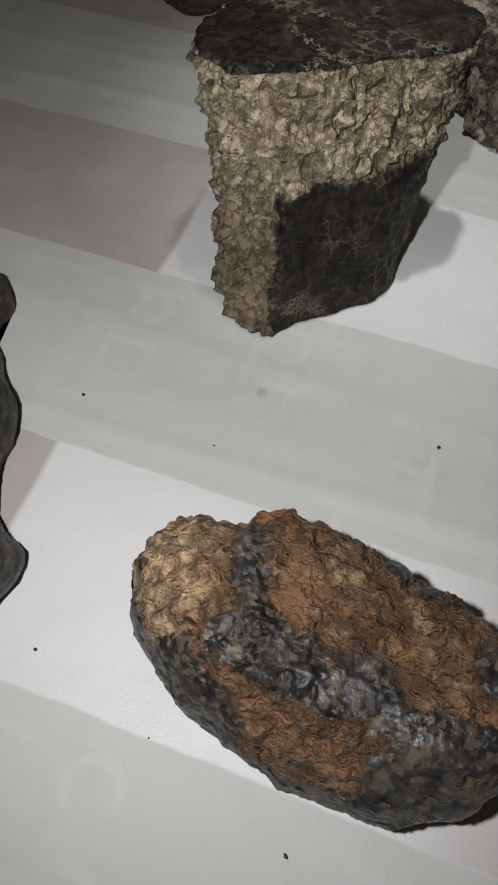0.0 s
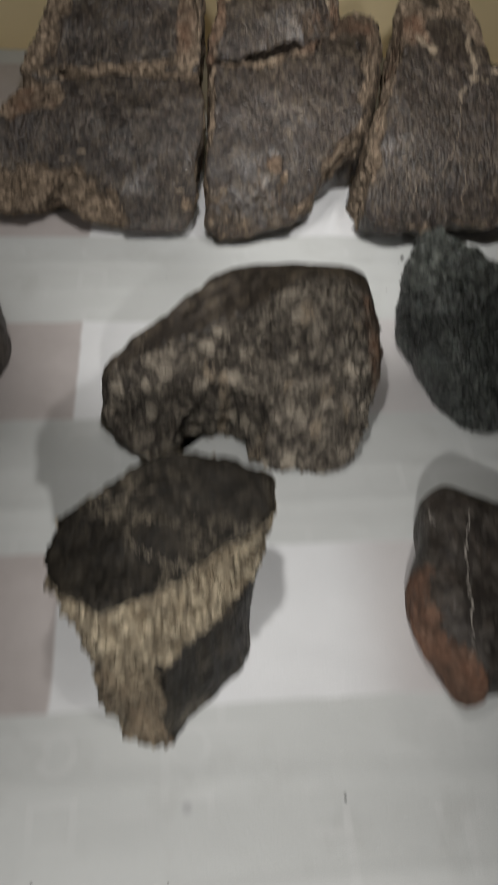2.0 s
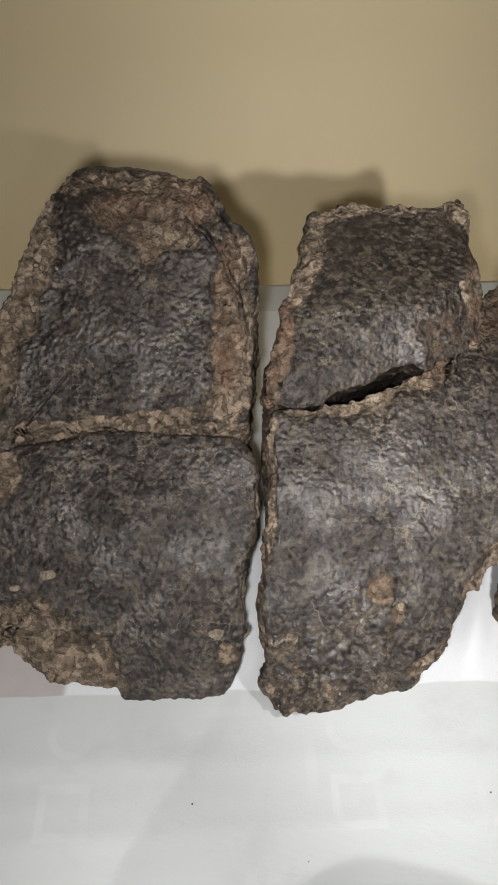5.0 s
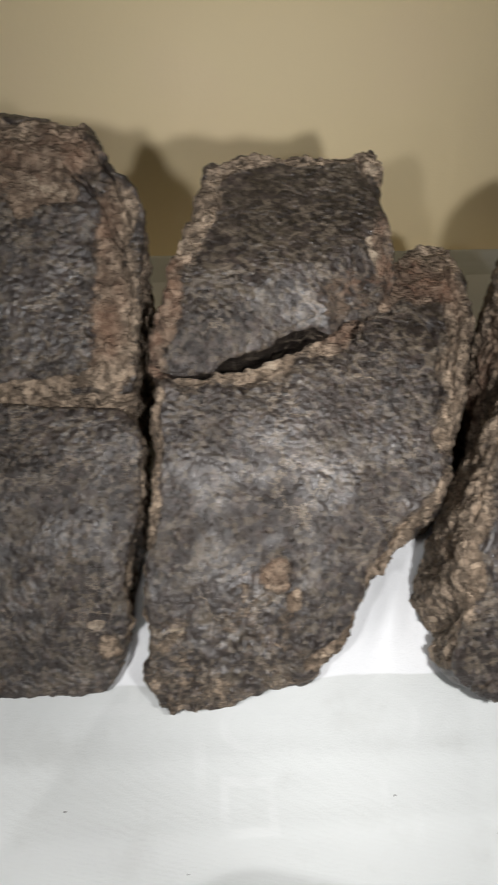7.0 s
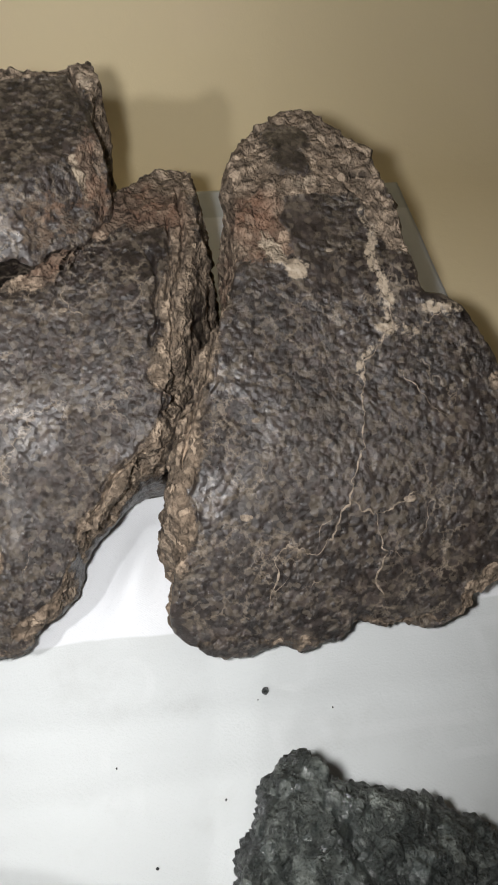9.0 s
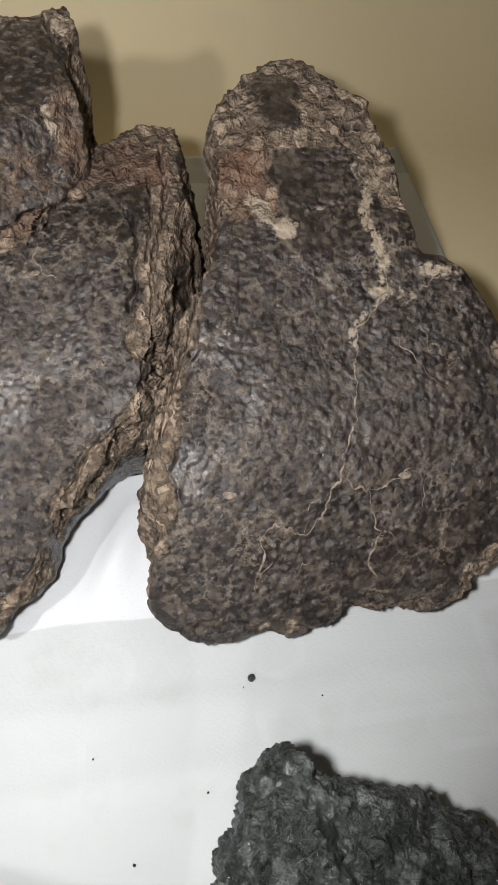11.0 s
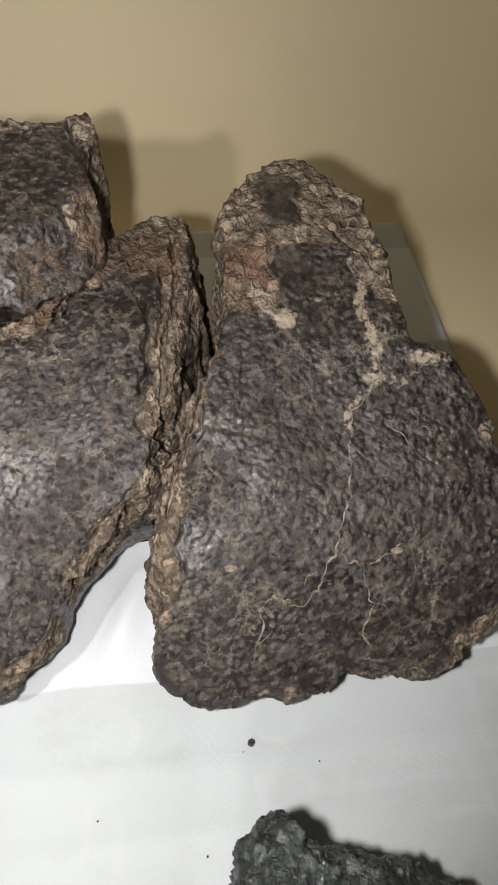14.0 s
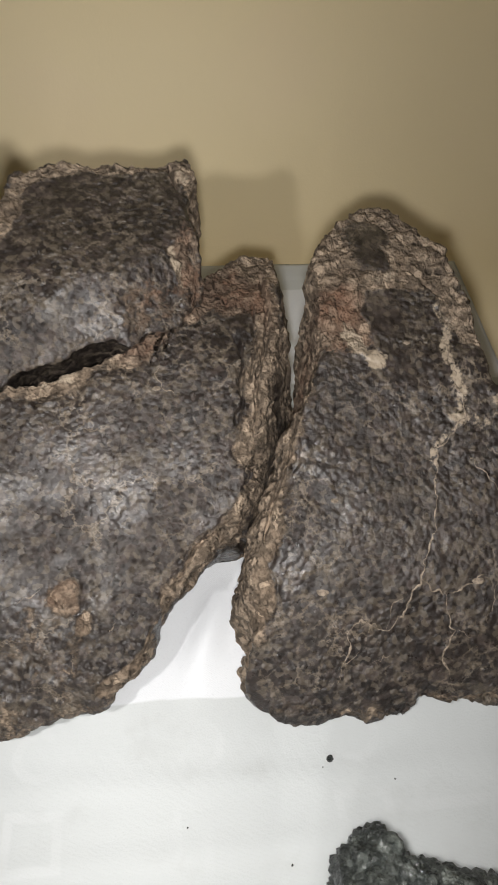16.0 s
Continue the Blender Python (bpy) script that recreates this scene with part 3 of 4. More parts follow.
def slab_right():
    def masks(v, side):
        tip = most(ramp(v[:, 1], 0.588, 0.598), ramp(v[:, 1], 0.555, 0.572) * (1 - ramp(v[:, 0], 0.139, 0.148))) * (1 - ramp(v[:, 0], 0.186, 0.19))
        skin = most(blob(v, 14.9, 62.7, 1.2), blob(v, 14.8, 61.3, 0.9), blob(v, 15.6, 58.2, 1.2), blob(v, 14.6, 58.4, 0.7), blob(v, 16.8, 57.8, 0.9))
        broken = most(side, tip * (1 - skin), near_line(v, [(8.4, 47.0), (8.8, 49.8), (9.6, 51.8), (10.6, 54.6), (11.6, 57.2), (11.9, 60.0)], 0.8),
                      near_line(v, [(16.8, 62.8), (17.9, 60.8), (18.6, 58.8), (18.9, 57.0)], 0.75), blob(v, 22.2, 51, 0.5), near_line(v, [(20.5, 44.7), (22, 45.6)], 0.4),
                      near_line(v, [(9.0, 44.4), (12.3, 44.2), (14.7, 44.1), (15.8, 44.5), (19.2, 44.3), (20.8, 44.7)], 0.1) * 0.62)
        vein = most(near_line(v, [(17.6, 53.5), (18.6, 53.2)], 0.45), near_line(v, [(17.8, 53.4), (16.5, 52.4), (16.4, 51.7)], 0.2) * 0.8, near_line(v, [(17.6, 58.4), (17.9, 57.3), (17.4, 56.5), (17.8, 55.3), (17.8, 53.5)], 0.28) * 0.9, near_line(v, [(19.6, 54.3), (20.7, 54.1)], 0.35) * 0.9,
                    near_line(v, [(13.3, 57.3), (13.8, 56.6), (14.5, 56.0)], 0.42), blob(v, 16.5, 52.3, 0.25), near_line(v, [(14.8, 60.0), (15.6, 60.2)], 0.4) * 0.7)
        rust = 0.8 * most(blob(v, 12.8, 58.6, 1.4), blob(v, 13.2, 56.6, 1.2) * 0.8, near_line(v, [(17.5, 56.0), (17.5, 54.0)], 0.5))
        split = most(near_line(v, [(16.3, 60.7), (17.2, 59.8), (18.2, 58.9), (18.7, 57.6)], 0.1), near_line(v, [(9.0, 49.4), (9.9, 51.6), (11.0, 54.6)], 0.08))
        return {"broken": broken, "vein": vein, "rust": rust, "lift": -0.004 * split}
    ob = stone("stone_slab", [(8.1, 45.0), (8.3, 45.8), (8.6, 46.7), (8.3, 47.6), (8.3, 48.4), (8.8, 49.9), (9.2, 51.1), (9.8, 52.5), (10.5, 53.8), (11.2, 54.9), (11.8, 56.3), (12.0, 58.0), (11.9, 59.3), (11.9, 60.6), (12.3, 61.9), (13.1, 63.5), (14.2, 64.5), (15.3, 65.3), (16.3, 65.0), (17.1, 64.0), (17.6, 62.8), (18.3, 62.1), (18.6, 60.8), (18.9, 59.4), (19.1, 58.0), (19.2, 56.2), (19.5, 55.0), (20.6, 54.5), (21.5, 53.4), (22.5, 51.2), (22.8, 48.8), (22.7, 46.3), (21.7, 45.1), (20.8, 44.6), (20.0, 44.5), (19.2, 44.2), (18.1, 44.2), (17.2, 44.3), (15.8, 44.4), (15.2, 44.1), (14.7, 44.0), (13.6, 44.0), (12.3, 44.1), (10.9, 44.0), (10.1, 44.1), (8.6, 44.4)],
               by_y((43.5, 0.8), (44.5, 3.4), (47.6, 7.2), (51.9, 9.9), (56, 12.1), (61.4, 13.7), (66, 13.8), (72, 13.4)), (15.4, 52.5), SLAB, masks=masks, inset=0.05, left_flare=0.011, wrap=0.9, lean=0.85, whole=False, drop=0.0028, edge=0.006, count=700, rings=145, sides=48, seed=11)
    vein(ob, [(18.3, 53.6), (17.7, 53.3), (16.6, 52.4), (16.4, 51.1), (16.3, 49.9), (15.9, 48.7), (15.4, 47.7), (14.8, 47.1), (14.1, 46.5), (13.2, 46.6), (12.4, 46.5), (12.3, 45.8), (12.0, 44.8)], 1.35, THREAD, 3)
    vein(ob, [(17.5, 58.6), (17.9, 57.4), (17.4, 56.5), (17.7, 55.2), (17.9, 54.2), (17.8, 53.2)], 2.2, THREAD, 2)
    vein(ob, [(17.9, 51.9), (18.5, 51.3), (19.1, 50.8), (19.9, 50.2)], 0.9, THREAD, 5)
    vein(ob, [(15.4, 47.7), (15.9, 47.4), (16.5, 47.4), (16.6, 46.9), (16.7, 46.2), (16.5, 45.7), (16.8, 44.9)], 1.1, THREAD, 8)
    vein(ob, [(16.5, 47.4), (17.5, 47.5), (18.3, 47.9)], 0.9, THREAD, 9)
    vein(ob, [(18.3, 53.2), (19.6, 53.6), (20.6, 54.0)], 0.6, THREAD, 12)
    vein(ob, [(14.9, 47.3), (14.2, 46.9), (13.9, 46.3)], 0.5, THREAD, 15)
    chip(ob, 11.3, 47.6, 2.0, THREAD, 1)
    chip(ob, 17.9, 47.7, 2.0, THREAD, 2)
    chip(ob, 12.0, 50.6, 1.3, THREAD, 3)
    chip(ob, 15.8, 56.7, 1.2, THREAD, 8)
    hairlines(ob, THREAD, [(16.6, 46.2, 20, 1.0), (13.4, 45.5, 30, 1.2), (18.2, 46.5, 60, 1.6), (12.3, 46.4, 190, 1.0), (12.0, 45.4, 40, 1.0)], 60)
    return tagged(ob.parent, "large dark brown pebbled stone slab with pale veins and a broken pale tip", "stone", SLABS)


def slab_middle_lower():
    def masks(v, side):
        broken = most(side, near_line(v, [(7.0, 62.3), (8.7, 62.9), (10.3, 64.9)], 1.7), blob(v, 9.4, 62.3, 1.5), near_line(v, [(9.9, 64), (9.9, 60), (9.4, 56.8), (9.1, 54.0)], 0.85), blob(v, 8.4, 61.3, 1.3), near_line(v, [(5.0, 48.6), (6.6, 50.1), (8.6, 51.7)], 0.5), near_line(v, [(4.6, 47.8), (3.6, 46.4), (1.8, 45.5)], 0.25),
                      near_line(v, [(-3, 56.9), (-0.3, 57.1), (1.2, 57.5), (2.6, 58.0), (4.5, 59.1), (6.7, 61.4)], 0.95), near_line(v, [(-4.7, 56), (-4.9, 52.7), (-5.2, 50.4)], 0.45),
                      blob(v, 0.5, 48.7, 0.7), blob(v, 1.4, 47.9, 0.45))
        tan = (1 - ramp(v[:, 1], 0.462, 0.5)) * 0.45
        vein = most(near_line(v, [(-0.6, 57.0), (1.0, 57.4)], 0.4), near_line(v, [(-4.8, 46.9), (-3.6, 46.9)], 0.12))
        return {"broken": np.maximum(broken, tan), "vein": vein, "rust": most(blob(v, 8.2, 61.5, 2.2), blob(v, 0.5, 48.6, 1.1) * 0.4, near_line(v, [(4, 58.8), (7, 62)], 1.0)) * 0.75,
                "lift": -0.004 * most(near_line(v, [(8.3, 59.0), (8.7, 57.6), (8.5, 56.0), (8.3, 54.8)], 0.08), near_line(v, [(9.9, 63.4), (10.0, 60.4), (9.6, 58.0), (9.2, 56.0), (9.1, 54.0), (8.4, 52.2)], 0.1), near_line(v, [(9.3, 61.0), (9.2, 58.2), (9.0, 56.6)], 0.07), near_line(v, [(7.9, 51.3), (6.2, 50.2), (5.1, 48.9)], 0.07)) - 0.0012 * blob(v, 0.5, 48.6, 0.9)}
    ob = stone("stone_slab", [(-4.5, 56.4), (-1.8, 56.9), (-0.3, 57.2), (2.1, 58.1), (4.0, 59.1), (5.4, 60.4), (7.5, 63.6), (9.2, 65.4), (10.7, 65.7), (10.8, 61.9), (10.5, 58.8), (9.8, 56.6), (9.5, 55.3), (9.0, 54.0), (8.8, 52.9), (8.5, 51.8), (7.9, 51.1), (7.2, 50.5), (6.5, 49.8), (5.7, 49.1), (4.8, 48.2), (4.4, 47.5), (3.8, 46.6), (3.3, 46.0), (2.5, 45.7), (1.9, 45.2), (-0.4, 45.0), (-2.5, 44.4), (-4.5, 44.5), (-5.4, 45.4), (-5.3, 46.4), (-5.4, 48.8), (-5.1, 50.6), (-4.7, 53.8)],
               by_y((44, 0.6), (45.1, 2.1), (48, 5.2), (50.4, 6.7), (54.8, 9.4), (57.5, 10.6), (62, 11.4), (67, 10.4)), (2.6, 53.0), SLAB, masks=masks, inset=0.05, flare=0.016, wrap=0.9, lean=0.85, whole=False, drop=0.0028, edge=0.006, count=700, rings=145, sides=40, seed=23)
    hairlines(ob, THREAD, [(4.6, 58.0, -50, 2.6), (-4.6, 46.9, 0, 1.6), (-1.0, 47.6, 40, 2.0), (0.8, 46.2, 100, 1.4), (-3.0, 48.6, -40, 1.8), (2.4, 47.4, 60, 1.4), (-0.4, 49.2, 190, 1.6)], 90)
    chip(ob, 4.7, 56.5, 1.5, THREAD, 4)
    return tagged(ob.parent, "dark grey-brown pebbled stone slab with a brown spot and pale broken edges", "stone", SLABS)


def slab_middle_upper():
    def masks(v, side):
        # front face kept as dark skin to paint the shade under its overhang
        broken = most(side * (0.25 + 0.75 * ramp(v[:, 1], 0.635, 0.66)), near_line(v, [(-2.4, 64.9), (-1.2, 66.6), (2, 67.2), (5.9, 67.4), (6.7, 65.6)], 0.6), near_line(v, [(6.6, 62.4), (6.3, 60.9), (5.2, 60.0), (3.6, 59.4)], 0.9) * 0.62, near_line(v, [(-4.6, 57.0), (-3.9, 60.0), (-2.9, 62.4), (-2.2, 64.8)], 0.7), blob(v, 6.2, 66.6, 0.9), blob(v, 6.2, 61.6, 0.9))
        return {"broken": broken, "rust": 0.6 * most(near_line(v, [(6.3, 62.4), (6.3, 60.8), (4, 59.3), (1, 58.6)], 1.2), near_line(v, [(-4.6, 57.0), (-3.9, 60.0)], 0.9)), "vein": most(blob(v, 6.1, 66.4, 0.4), near_line(v, [(5.6, 61.9), (5.9, 61.0)], 0.3)),
                "lift": -0.003 * near_line(v, [(5.6, 67.2), (5.7, 66.0), (6.2, 65.2)], 0.09)}
    rise = by_y((50, 6), (56, 10.6), (57.2, 11.7), (60.5, 13.6), (67, 15.0), (72, 15.2))

    def resting(x, y):
        brink = np.interp(x, [-0.041, -0.026, -0.017, -0.005, 0.008, 0.02, 0.028, 0.035, 0.043, 0.05, 0.06, 0.067], [0.564, 0.565, 0.569, 0.574, 0.579, 0.583, 0.583, 0.583, 0.588, 0.592, 0.599, 0.609])
        seat = np.interp(brink, [0.562, 0.575, 0.606], [0.1005, 0.106, 0.112]) + 0.0055
        return np.minimum(rise(x, y), seat + 1.0 * np.maximum(y - brink, -0.005))

    ob = stone("stone_slab", [(-4.9, 56.8), (-4.9, 57.9), (-4.4, 58.7), (-4.1, 59.7), (-3.5, 61.7), (-2.9, 63.6), (-2.7, 64.9), (-1.9, 66.9), (-0.9, 67.2), (0.5, 67.6), (1.8, 67.5), (3.5, 67.5), (5.2, 67.6), (6.4, 67.9), (6.9, 66.6), (6.5, 65.2), (6.5, 63.7), (6.9, 62.3), (6.7, 60.9), (6.0, 59.8), (5.0, 59.1), (4.3, 58.8), (3.5, 58.2), (2.8, 58.4), (2.0, 58.4), (0.8, 57.9), (-0.5, 57.4), (-1.7, 56.9), (-2.6, 56.5), (-4.1, 56.4)],
               resting, (1.6, 62.0), SLAB, masks=masks, lean=0.5, undercut=0.75, drop=0.0025, edge=0.005, count=640, rings=115, sides=40, inset=0.06, seed=35)
    return tagged(ob, "small dark stone slab fragment with a pale crumbling top edge", "stone", SLABS)


def slab_left_upper():
    def masks(v, side):
        broken = most(side, near_line(v, [(-12.2, 65.2), (-9.8, 65.0), (-8, 65.2)], 1.3), near_line(v, [(-10.8, 63.6), (-8.6, 63.7)], 0.5), near_line(v, [(-20, 57.3), (-17.6, 61.5), (-16.2, 65.0)], 1.5), near_line(v, [(-6.7, 57), (-6.5, 60), (-6.4, 63)], 1.1),
                      near_line(v, [(-19, 56), (-12, 56.8), (-6.5, 56.7)], 0.25), near_line(v, [(-15.4, 67.2), (-8, 67)], 0.7))
        return {"broken": broken, "rust": 0.5 * most(near_line(v, [(-12.5, 65), (-8, 65)], 1.6), near_line(v, [(-7.2, 58), (-7.0, 63)], 0.8)), "vein": near_line(v, [(-11, 64.2), (-8.6, 63.6)], 0.4) * 0.7,
                "lift": -0.004 * most(near_line(v, [(-8.6, 64.9), (-7.1, 63.4), (-6.1, 61.9), (-5.7, 60.0), (-5.9, 58.4)], 0.1), near_line(v, [(-7.8, 66.6), (-6.6, 64.4), (-5.6, 62.6)], 0.07))}
    ob = stone("stone_slab", [(-15.3, 67.3), (-16.5, 64.7), (-17.7, 62.1), (-19.5, 59.2), (-20.7, 56.8), (-20.1, 55.9), (-18.2, 55.6), (-16.7, 56.5), (-12.7, 56.8), (-8.3, 56.6), (-6.0, 56.4), (-5.5, 57.3), (-5.5, 59.0), (-5.2, 60.2), (-5.2, 61.4), (-5.0, 62.4), (-5.1, 63.6), (-5.7, 64.5), (-6.6, 65.1), (-6.8, 65.9), (-7.6, 67.4), (-9.0, 67.9), (-10.4, 68.1), (-12.3, 68.6), (-14.2, 68.5)],
               by_y((50, 6.3), (56, 9.2), (60, 12.2), (65.4, 16.6), (72, 17.1)), (-11.6, 61.5), SLAB, masks=masks, drop=0.0028, edge=0.006, count=700, rings=145, sides=40, inset=0.1, seed=47)
    return tagged(ob, "dark stone slab fragment with brown broken top and sides", "stone", SLABS)


def slab_left_lower():
    def masks(v, side):
        broken = most(side, near_line(v, [(-22.5, 47.6), (-18.4, 48.1), (-15.5, 47.4), (-13.4, 46.3)], 1.35), blob(v, -7.2, 47.1, 0.6), near_line(v, [(-21.5, 53.2), (-18, 54.7)], 1.0))
        return {"broken": broken, "rust": blob(v, -20, 53.5, 2.0) * 0.5}
    ob = stone("stone_slab", [(-19.9, 55.2), (-21.4, 54.4), (-23.0, 52.1), (-23.9, 49.4), (-23.6, 47.2), (-21.6, 46.6), (-19.6, 46.9), (-18.3, 47.4), (-16.9, 46.7), (-15.6, 46.1), (-13.0, 45.9), (-12.1, 45.5), (-9.5, 45.4), (-7.3, 45.5), (-6.6, 46.7), (-6.2, 47.9), (-6.2, 49.8), (-5.6, 51.9), (-5.3, 54.2), (-5.9, 55.6), (-8.3, 56.1), (-12.7, 56.4), (-16.7, 55.9)],
               by_y((44.5, 0.5), (46, 1.6), (49, 4.8), (53.1, 7.8), (57, 9.6), (62, 10.1)), (-13.5, 51.0), SLAB, masks=masks, wrap=0.9, lean=0.85, whole=False, drop=0.0028, edge=0.006, count=700, rings=145, sides=40, seed=59)
    chip(ob, -7.6, 47.7, 3.0, THREAD, 5)
    chip(ob, -15.8, 50.1, 3.2, THREAD, 6)
    chip(ob, -17.4, 49.6, 2.0, THREAD, 7)
    hairlines(ob, THREAD, [(-10.0, 47.5, 70, 1.6), (-12.4, 48.4, 10, 1.8), (-9.0, 49.2, -60, 1.6), (-14.0, 54.0, -20, 1.4)], 130)
    return tagged(ob.parent, "wide dark stone slab with a pale crumbling lower corner", "stone", SLABS)


slab_right()
slab_middle_lower()
slab_middle_upper()
slab_left_upper()
slab_left_lower()


# ---- the stones on the cloth ----
def wedge_stone():
    def masks(v, side):
        wander = 0.003 * fbm(v, 110, 3, 77)
        dark = ramp(v[:, 0] - 0.1 * (0.07 - v[:, 2]) + wander, -0.099, -0.093) * (1 - ramp(v[:, 2] + wander + 0.1 * (v[:, 0] + 0.08), 0.063, 0.073)) * side
        dark = most(dark, 0.4 * side * ramp(v[:, 0] + wander, -0.05, -0.042))
        rust = (1 - ramp(v[:, 2], 0.03, 0.075)) * 0.8
        return {"broken": np.clip(side * 0.95 - dark * 0.8, 0, 1), "rust": rust * side}
    ob = stone("wedge_stone", [(-14.2, 9.7), (-13.7, 11.2), (-11.9, 12.7), (-9.8, 14.2), (-7.2, 14.3), (-5.0, 13.7), (-3.7, 12.9), (-3.7, 11.8), (-4.3, 10.2), (-5.3, 9.6), (-7.4, 8.0), (-9.0, 6.9), (-11.2, 6.4), (-12.4, 6.6), (-13.7, 7.4)],
               lambda x, y: 0.113 + 0.10 * np.minimum(x + 0.09, 0) - 0.02 * (y - 0.1), (-8.9, 10.2), WEDGE,
               base=[(-12.0, 4.9), (-11.3, 4.1), (-10.2, 3.6), (-9.3, 3.2), (-9.0, 3.4), (-8.1, 4.5), (-6.7, 5.8), (-4.5, 8.1), (-4.6, 11.0), (-6.0, 13.0), (-10.0, 13.0), (-12.6, 10.2), (-12.7, 6.7)],
               masks=masks, drop=0.002, edge=0.004, count=700, sides=110, rings=60, core_relief=0.0034, jag=0.0018, seed=71)
    return tagged(ob, "tall wedge-shaped stone with a flat black top and pale broken sides", "stone")


def rusty_stone():
    def masks(v, side):
        dark = most(near_line(v, [(-5.2, -8.7), (-4.9, -10.0), (-4.5, -11.4)], 0.62), near_line(v, [(-4.4, -12.5), (-3.0, -12.1), (-1.5, -12.2), (0.0, -12.8), (1.5, -13.3), (3.6, -13.2)], 1.0), near_line(v, [(-6.6, -13.2), (-5.0, -13.9), (-3.8, -14.9)], 0.75),
                    blob(v, 0.8, -14.4, 1.1), blob(v, 3.0, -13.9, 1.5), blob(v, 4.6, -12.0, 1.2), blob(v, -0.5, -8.2, 0.6), blob(v, 0.5, -8.6, 0.5), blob(v, 2.8, -10.6, 0.8), near_line(v, [(-8.6, -11.9), (-7.2, -13.3), (-5.0, -14.4), (-2.8, -15.0), (0.5, -15.2), (2.8, -14.4), (4.6, -12.8)], 0.35)) * (1 - near_line(v, [(-3.2, -14.3), (-1.5, -14.1)], 0.7))
        low = side * (1 - ramp(v[:, 1], -0.105, -0.085))
        rust = ramp(v[:, 0], -0.072, -0.052)
        return {"broken": np.clip(1 - most(dark * 0.72, low), 0, 1), "rust": rust, "vein": np.zeros(len(v))}
    ob = stone("rusty_stone", [(-9.3, -10.4), (-8.9, -9.3), (-7.4, -8.3), (-6.1, -8.2), (-5.0, -7.1), (-3.8, -7.4), (-2.6, -7.3), (-0.7, -7.5), (0.4, -8.0), (1.7, -8.1), (2.6, -8.6), (4.0, -9.1), (5.2, -9.7), (5.5, -10.9), (4.9, -12.5), (4.0, -13.5), (2.9, -14.4), (1.3, -15.1), (-0.6, -15.2), (-2.8, -14.9), (-5.0, -14.3), (-7.2, -13.2), (-8.6, -11.9)],
               lambda x, y: 0.058 - 6.0 * np.maximum(-0.055 - x, 0) ** 2 - 5.0 * np.maximum(-0.125 - y, 0) ** 2 / 0.2, (-2.0, -11.2), RUSTY,
               masks=masks, drop=0.022, edge=0.022, bulge=0.003, inset=0.15, core_relief=0.0021, jag=0.0012, seed=83)
    return tagged(ob, "rust-brown oval stone with a dark grey smooth rind", "stone")


def pitted_stone():
    def masks(v, side):
        brow = np.interp(v[:, 0], [-0.13, -0.083, -0.05, -0.02, 0.02, 0.05], [0.258, 0.268, 0.272, 0.272, 0.276, 0.275])
        front = 1 - ramp(v[:, 1] - brow + 0.004 * fbm(v, 60, 3, 5), -0.004, 0.006)
        white = most(blob(v, -6.0, 24.6, 0.7), blob(v, -5.2, 23.8, 0.5), blob(v, -2.9, 21.5, 0.7), blob(v, 0.8, 21.8, 0.5), blob(v, 3.6, 25.6, 0.5), blob(v, 1.6, 23.0, 0.5), blob(v, 0.0, 25.8, 0.7), blob(v, -1.2, 23.2, 0.4), blob(v, 2.8, 22.4, 0.4))
        return {"broken": np.maximum(front * 0.75, side * front), "vein": white * 0.95, "rust": near_line(v, [(4.6, 29), (4.5, 27), (4.9, 25)], 0.6)}
    def height(x, y):
        x, y = x * 100, y * 100
        ridge = np.interp(x, [-13.2, -8.3, -5, -3.4, -1.8, 0.5, 2.5, 4.1, 5.2], [4.8, 7.0, 8.0, 9.0, 10.3, 11.5, 11.2, 10.2, 8.0])
        toe = np.interp(x, [-13, -10, -8.6, -8, -4.6, -3.6, -2, 2.5, 4.8], [25.0, 21.6, 22.4, 23.3, 23.4, 22.2, 20.6, 20.7, 23.4])
        low = np.interp(x, [-13, -10, -8.6, -8, -4.6, -3.6, -2, 2.5, 4.8], [2.6, 1.2, 1.6, 3.8, 4.2, 2.0, 1.2, 1.2, 3.8])
        back = 11.6 - 0.82 * np.maximum(y - 28.3, 0)
        face = low + 1.8 * np.maximum(y - toe, 0)
        return np.maximum(-0.6 * np.log(np.exp(-face / 0.6) + np.exp(-ridge / 0.6) + np.exp(-back / 0.6)), 0.8) / 100

    ob = stone("pitted_stone", [(-13.3, 25.6), (-12.9, 26.6), (-12.0, 27.5), (-8.3, 29.9), (-5.0, 32.6), (-3.7, 33.5), (-2.2, 33.7), (-0.5, 33.0), (1.5, 31.6), (3.0, 30.5), (4.1, 29.6), (4.9, 28.4), (4.7, 26.8), (5.1, 25.1), (4.7, 23.0), (3.9, 21.6), (2.3, 20.4), (-0.3, 20.6), (-2.0, 20.7), (-3.4, 22.0), (-3.9, 23.1), (-4.9, 23.9), (-6.0, 23.7), (-8.0, 23.7), (-8.5, 22.6), (-9.5, 21.5), (-10.9, 22.2), (-12.7, 23.8)],
               height, (-2.6, 27.0), PITTED, masks=masks, drop=0.005, edge=0.007, inset=0.05, core_relief=0.0026, jag=0.0012, seed=95)
    return tagged(ob, "mottled grey and white pitted stone with a notch beneath", "stone")


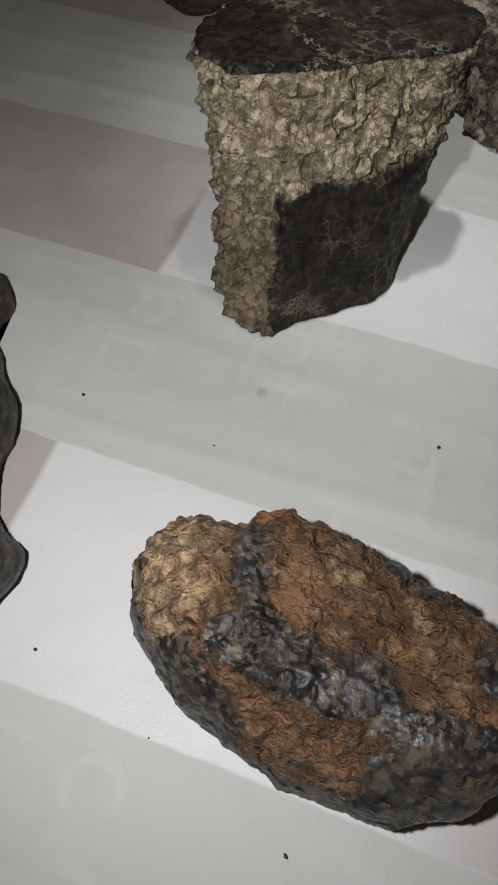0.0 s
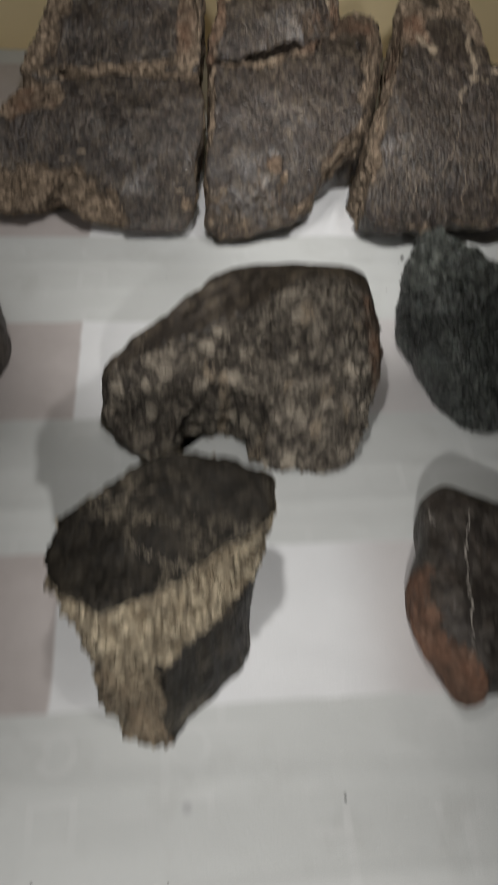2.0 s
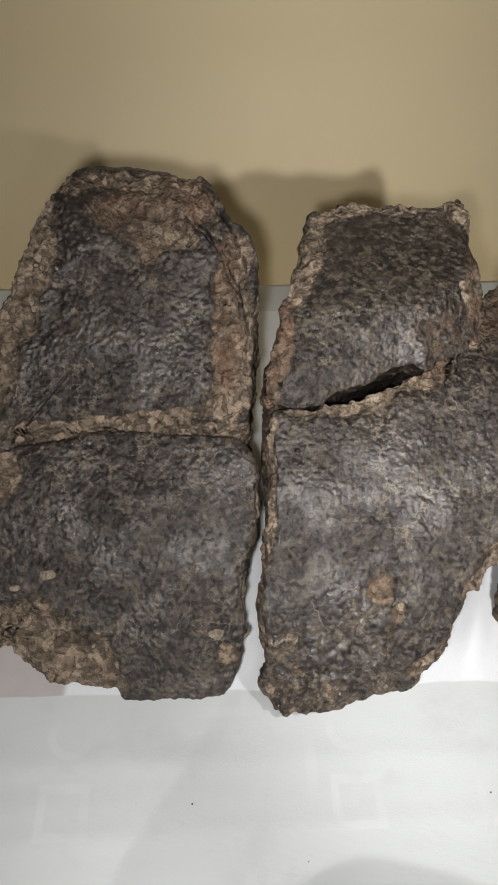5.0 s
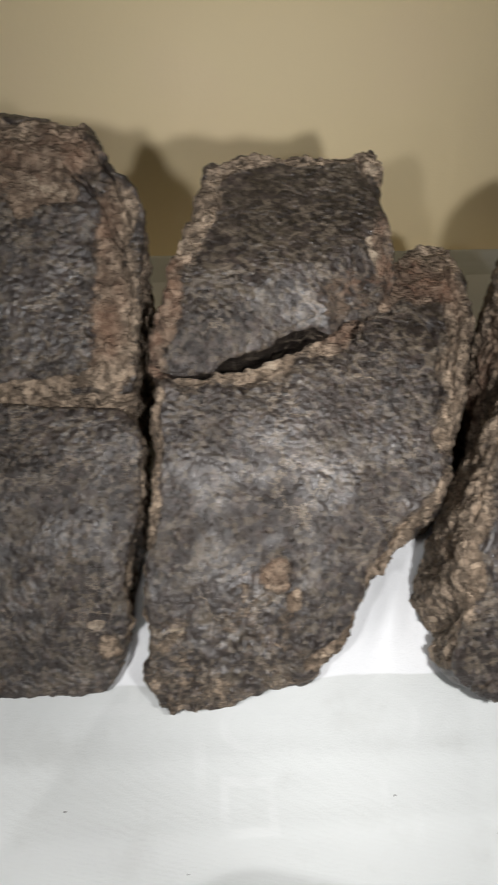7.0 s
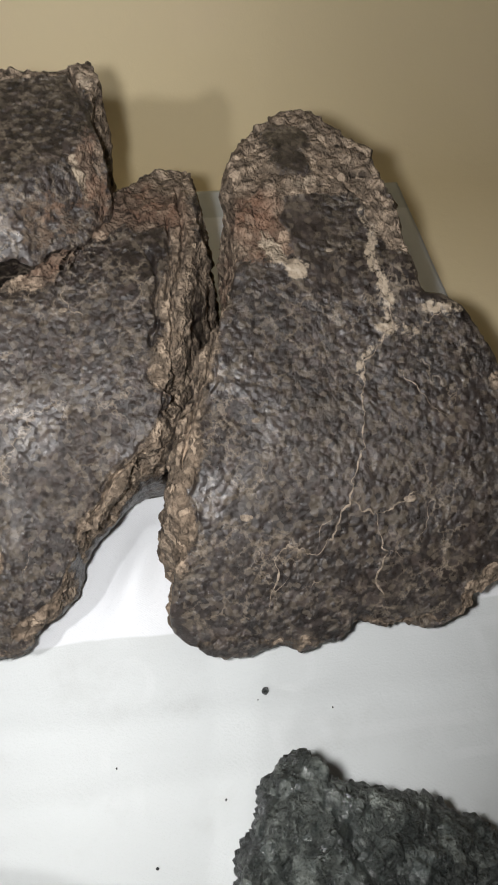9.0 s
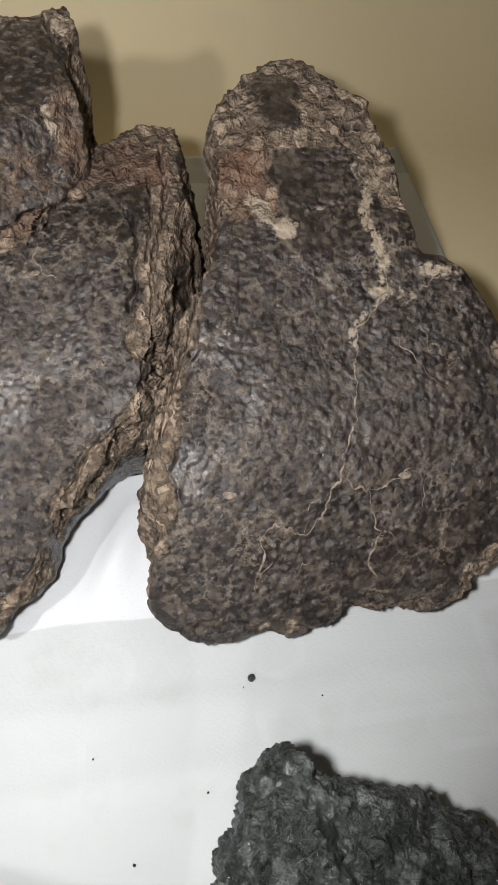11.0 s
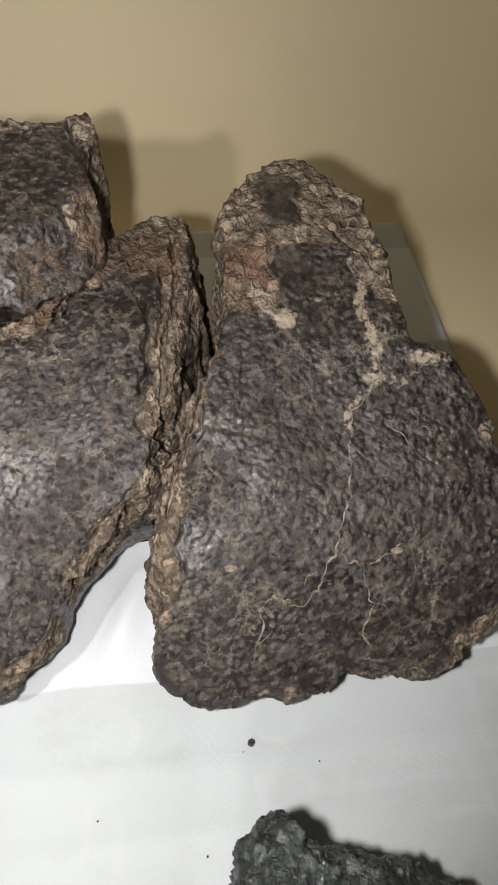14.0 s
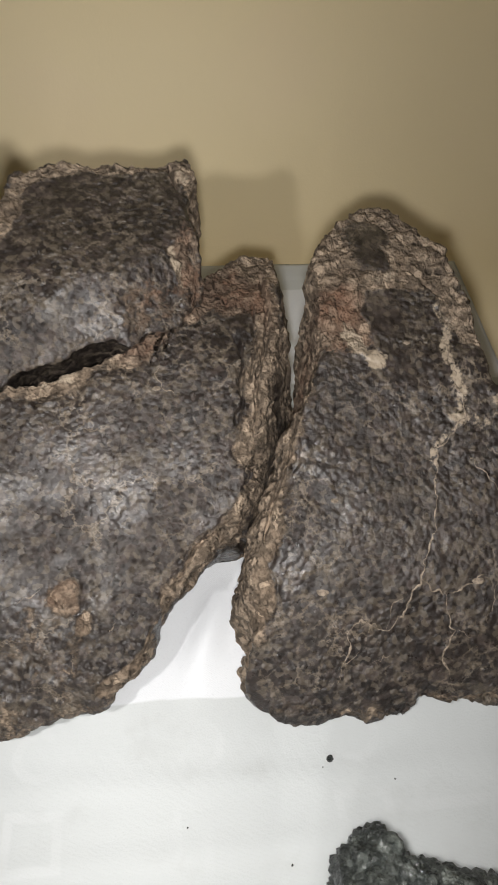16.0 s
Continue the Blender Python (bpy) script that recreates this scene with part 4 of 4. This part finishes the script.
def veined_stone():
    def masks(v, side):
        rim = near_line(v, [(4.8, 10.6), (5.2, 7.0), (7.2, 4.0)], 0.9)
        return {"broken": rim * 0.9, "rust": rim * 0.6}
    ob = stone("veined_stone", [(5.0, 10.9), (6.3, 14.1), (6.4, 15.4), (7.0, 16.6), (8.1, 17.3), (9.3, 17.0), (10.9, 16.1), (13.7, 15.0), (15.6, 13.2), (16.0, 9.7), (14.0, 6.0), (10.6, 4.6), (8.4, 4.5), (7.8, 4.1), (6.9, 4.0), (6.2, 5.0), (5.3, 6.8), (4.8, 8.7)],
               lambda x, y: 0.046 - 0.15 * np.maximum(0.085 - y, 0), (9.6, 9.6), VEINED, masks=masks, whole=False, drop=0.022, edge=0.024, jag=0.0005, lumps=0.002, inset=0.15, skin_relief=0.0003, core_relief=0.0005, seed=107)
    vein(ob, [(8.9, 14.4), (8.5, 13.2), (8.0, 11.6), (7.6, 10.0), (7.5, 8.4), (7.2, 7.0), (6.9, 5.8)], 1.7, WHITE_THREAD, 21)
    vein(ob, [(11.3, 9.0), (10.6, 7.4), (9.8, 5.8), (9.3, 4.8)], 1.4, WHITE_THREAD, 22)
    vein(ob, [(6.8, 15.2), (6.9, 13.8)], 1.2, WHITE_THREAD, 23)
    return tagged(ob.parent, "smooth dark stone with white veins and a reddish-brown rim", "stone")


def black_stone():
    def masks(v, side):
        return {"broken": 0.55 * ramp(v[:, 1], 0.29, 0.34) * (1 - side * 0.8), "rust": np.zeros(len(v))}
    ob = stone("black_stone", [(9.2, 34.5), (9.8, 36.2), (10.4, 37.2), (10.7, 38.3), (11.5, 39.0), (12.2, 39.1), (13.1, 38.4), (15.0, 37.8), (16.8, 37.1), (18.6, 36.3), (20.5, 34.0), (21.5, 30.5), (20.0, 27.0), (17.2, 25.0), (14.8, 23.4), (12.6, 23.4), (11.0, 25.2), (10.2, 27.8), (9.5, 30.5), (9.0, 33.0)],
               lambda x, y: np.interp(y, [0.24, 0.28, 0.32, 0.37, 0.40], [0.026, 0.045, 0.058, 0.068, 0.071]) - 0.30 * np.maximum(x - 0.125, 0), (15.2, 31.6), BLACK, masks=masks, drop=0.012, edge=0.016, lumps=0.0028, skin_relief=0.0026, core_relief=0.0032, jag=0.0012, inset=0.05, seed=119)
    return tagged(ob, "black glossy coarse-grained stone with a pointed corner", "stone")


def edge_stones():
    ob = stone("dark_stone", [(-13.9, -11.8), (-14.2, -11.0), (-15.8, -9.8), (-16.8, -8.0), (-17.2, -5.8), (-18.6, -4.2), (-20.4, -2.4), (-21.4, -0.8), (-21.5, 1.0), (-24.0, 0.0), (-25.5, -5.0), (-24.0, -11.0), (-20.0, -14.5), (-16.0, -14.8), (-14.3, -13.6)],
               lambda x, y: 0.034 + 0 * x, (-19.6, -7.5), VEINED, drop=0.016, edge=0.02, lumps=0.0025, masks=lambda v, side: {"broken": 0.2 + 0 * side}, count=200, rings=40, sides=16, seed=131)
    tagged(ob, "dark brown angular stone lying on the white cloth", "stone")
    ob = stone("dark_stone", [(-20.6, 31.4), (-20.9, 33.5), (-21.7, 36.0), (-24.0, 37.0), (-27.0, 35.0), (-27.0, 30.0), (-24.0, 27.3), (-22.2, 27.6), (-21.0, 29.2)],
               lambda x, y: 0.038 + 0 * x, (-23.8, 32.0), VEINED, drop=0.015, edge=0.018, lumps=0.002, masks=lambda v, side: {"broken": 0.1 + 0 * side}, count=160, rings=30, sides=14, seed=143)
    tagged(ob, "small rounded dark stone lying on the white cloth", "stone")


wedge_stone()
rusty_stone()
pitted_stone()
veined_stone()
black_stone()
edge_stones()


# ---- crumbs on the cloth ----
def crumb(x, y, size, seed):
    rng = np.random.RandomState(seed)
    bm = bmesh.new()
    bmesh.ops.create_icosphere(bm, subdivisions=2, radius=1.0)
    stretch = 0.6 + 0.7 * rng.rand(3)
    turn = Euler((rng.rand() * 3, rng.rand() * 3, rng.rand() * 6)).to_matrix()
    for v in bm.verts:
        v.co = turn @ Vector([c * s * (1 + 0.25 * rng.randn() * 0.5) for c, s in zip(v.co, stretch)]) * size
    low = min(v.co.z for v in bm.verts)
    me = bpy.data.meshes.new("crumb")
    bm.to_mesh(me)
    bm.free()
    me.materials.append(BLACK)
    ob = new("crumb", me)
    ob.location = (x / 100, y / 100, -low - 0.0012)
    tagged(ob, "tiny dark stone crumb lying on the white cloth", "crumb", "crumbs on the cloth")


for number, (x, y, size) in enumerate([(11.75, 43.1, 1.5), (14.5, 42.1, 0.55), (5.4, 40.8, 0.45), (9.6, 39.1, 0.45), (11.4, 42.8, 0.3), (6.8, 37.1, 0.5), (-8.9, 40.8, 0.55), (-8.8, 39.6, 0.4), (1.1, 35.6, 0.9),
                                      (0.0, 0.1, 0.7), (4.4, -4.9, 0.65), (-12.1, -13.75, 0.6), (-9.2, -3.2, 0.45), (-15.7, -2.8, 0.6), (-1.25, -16.85, 0.75), (-6.9, -15.1, 0.4), (-8.0, -3.9, 0.25), (-3.6, 38.2, 0.3)]):
    crumb(x, y, size / 1000, 200 + number)
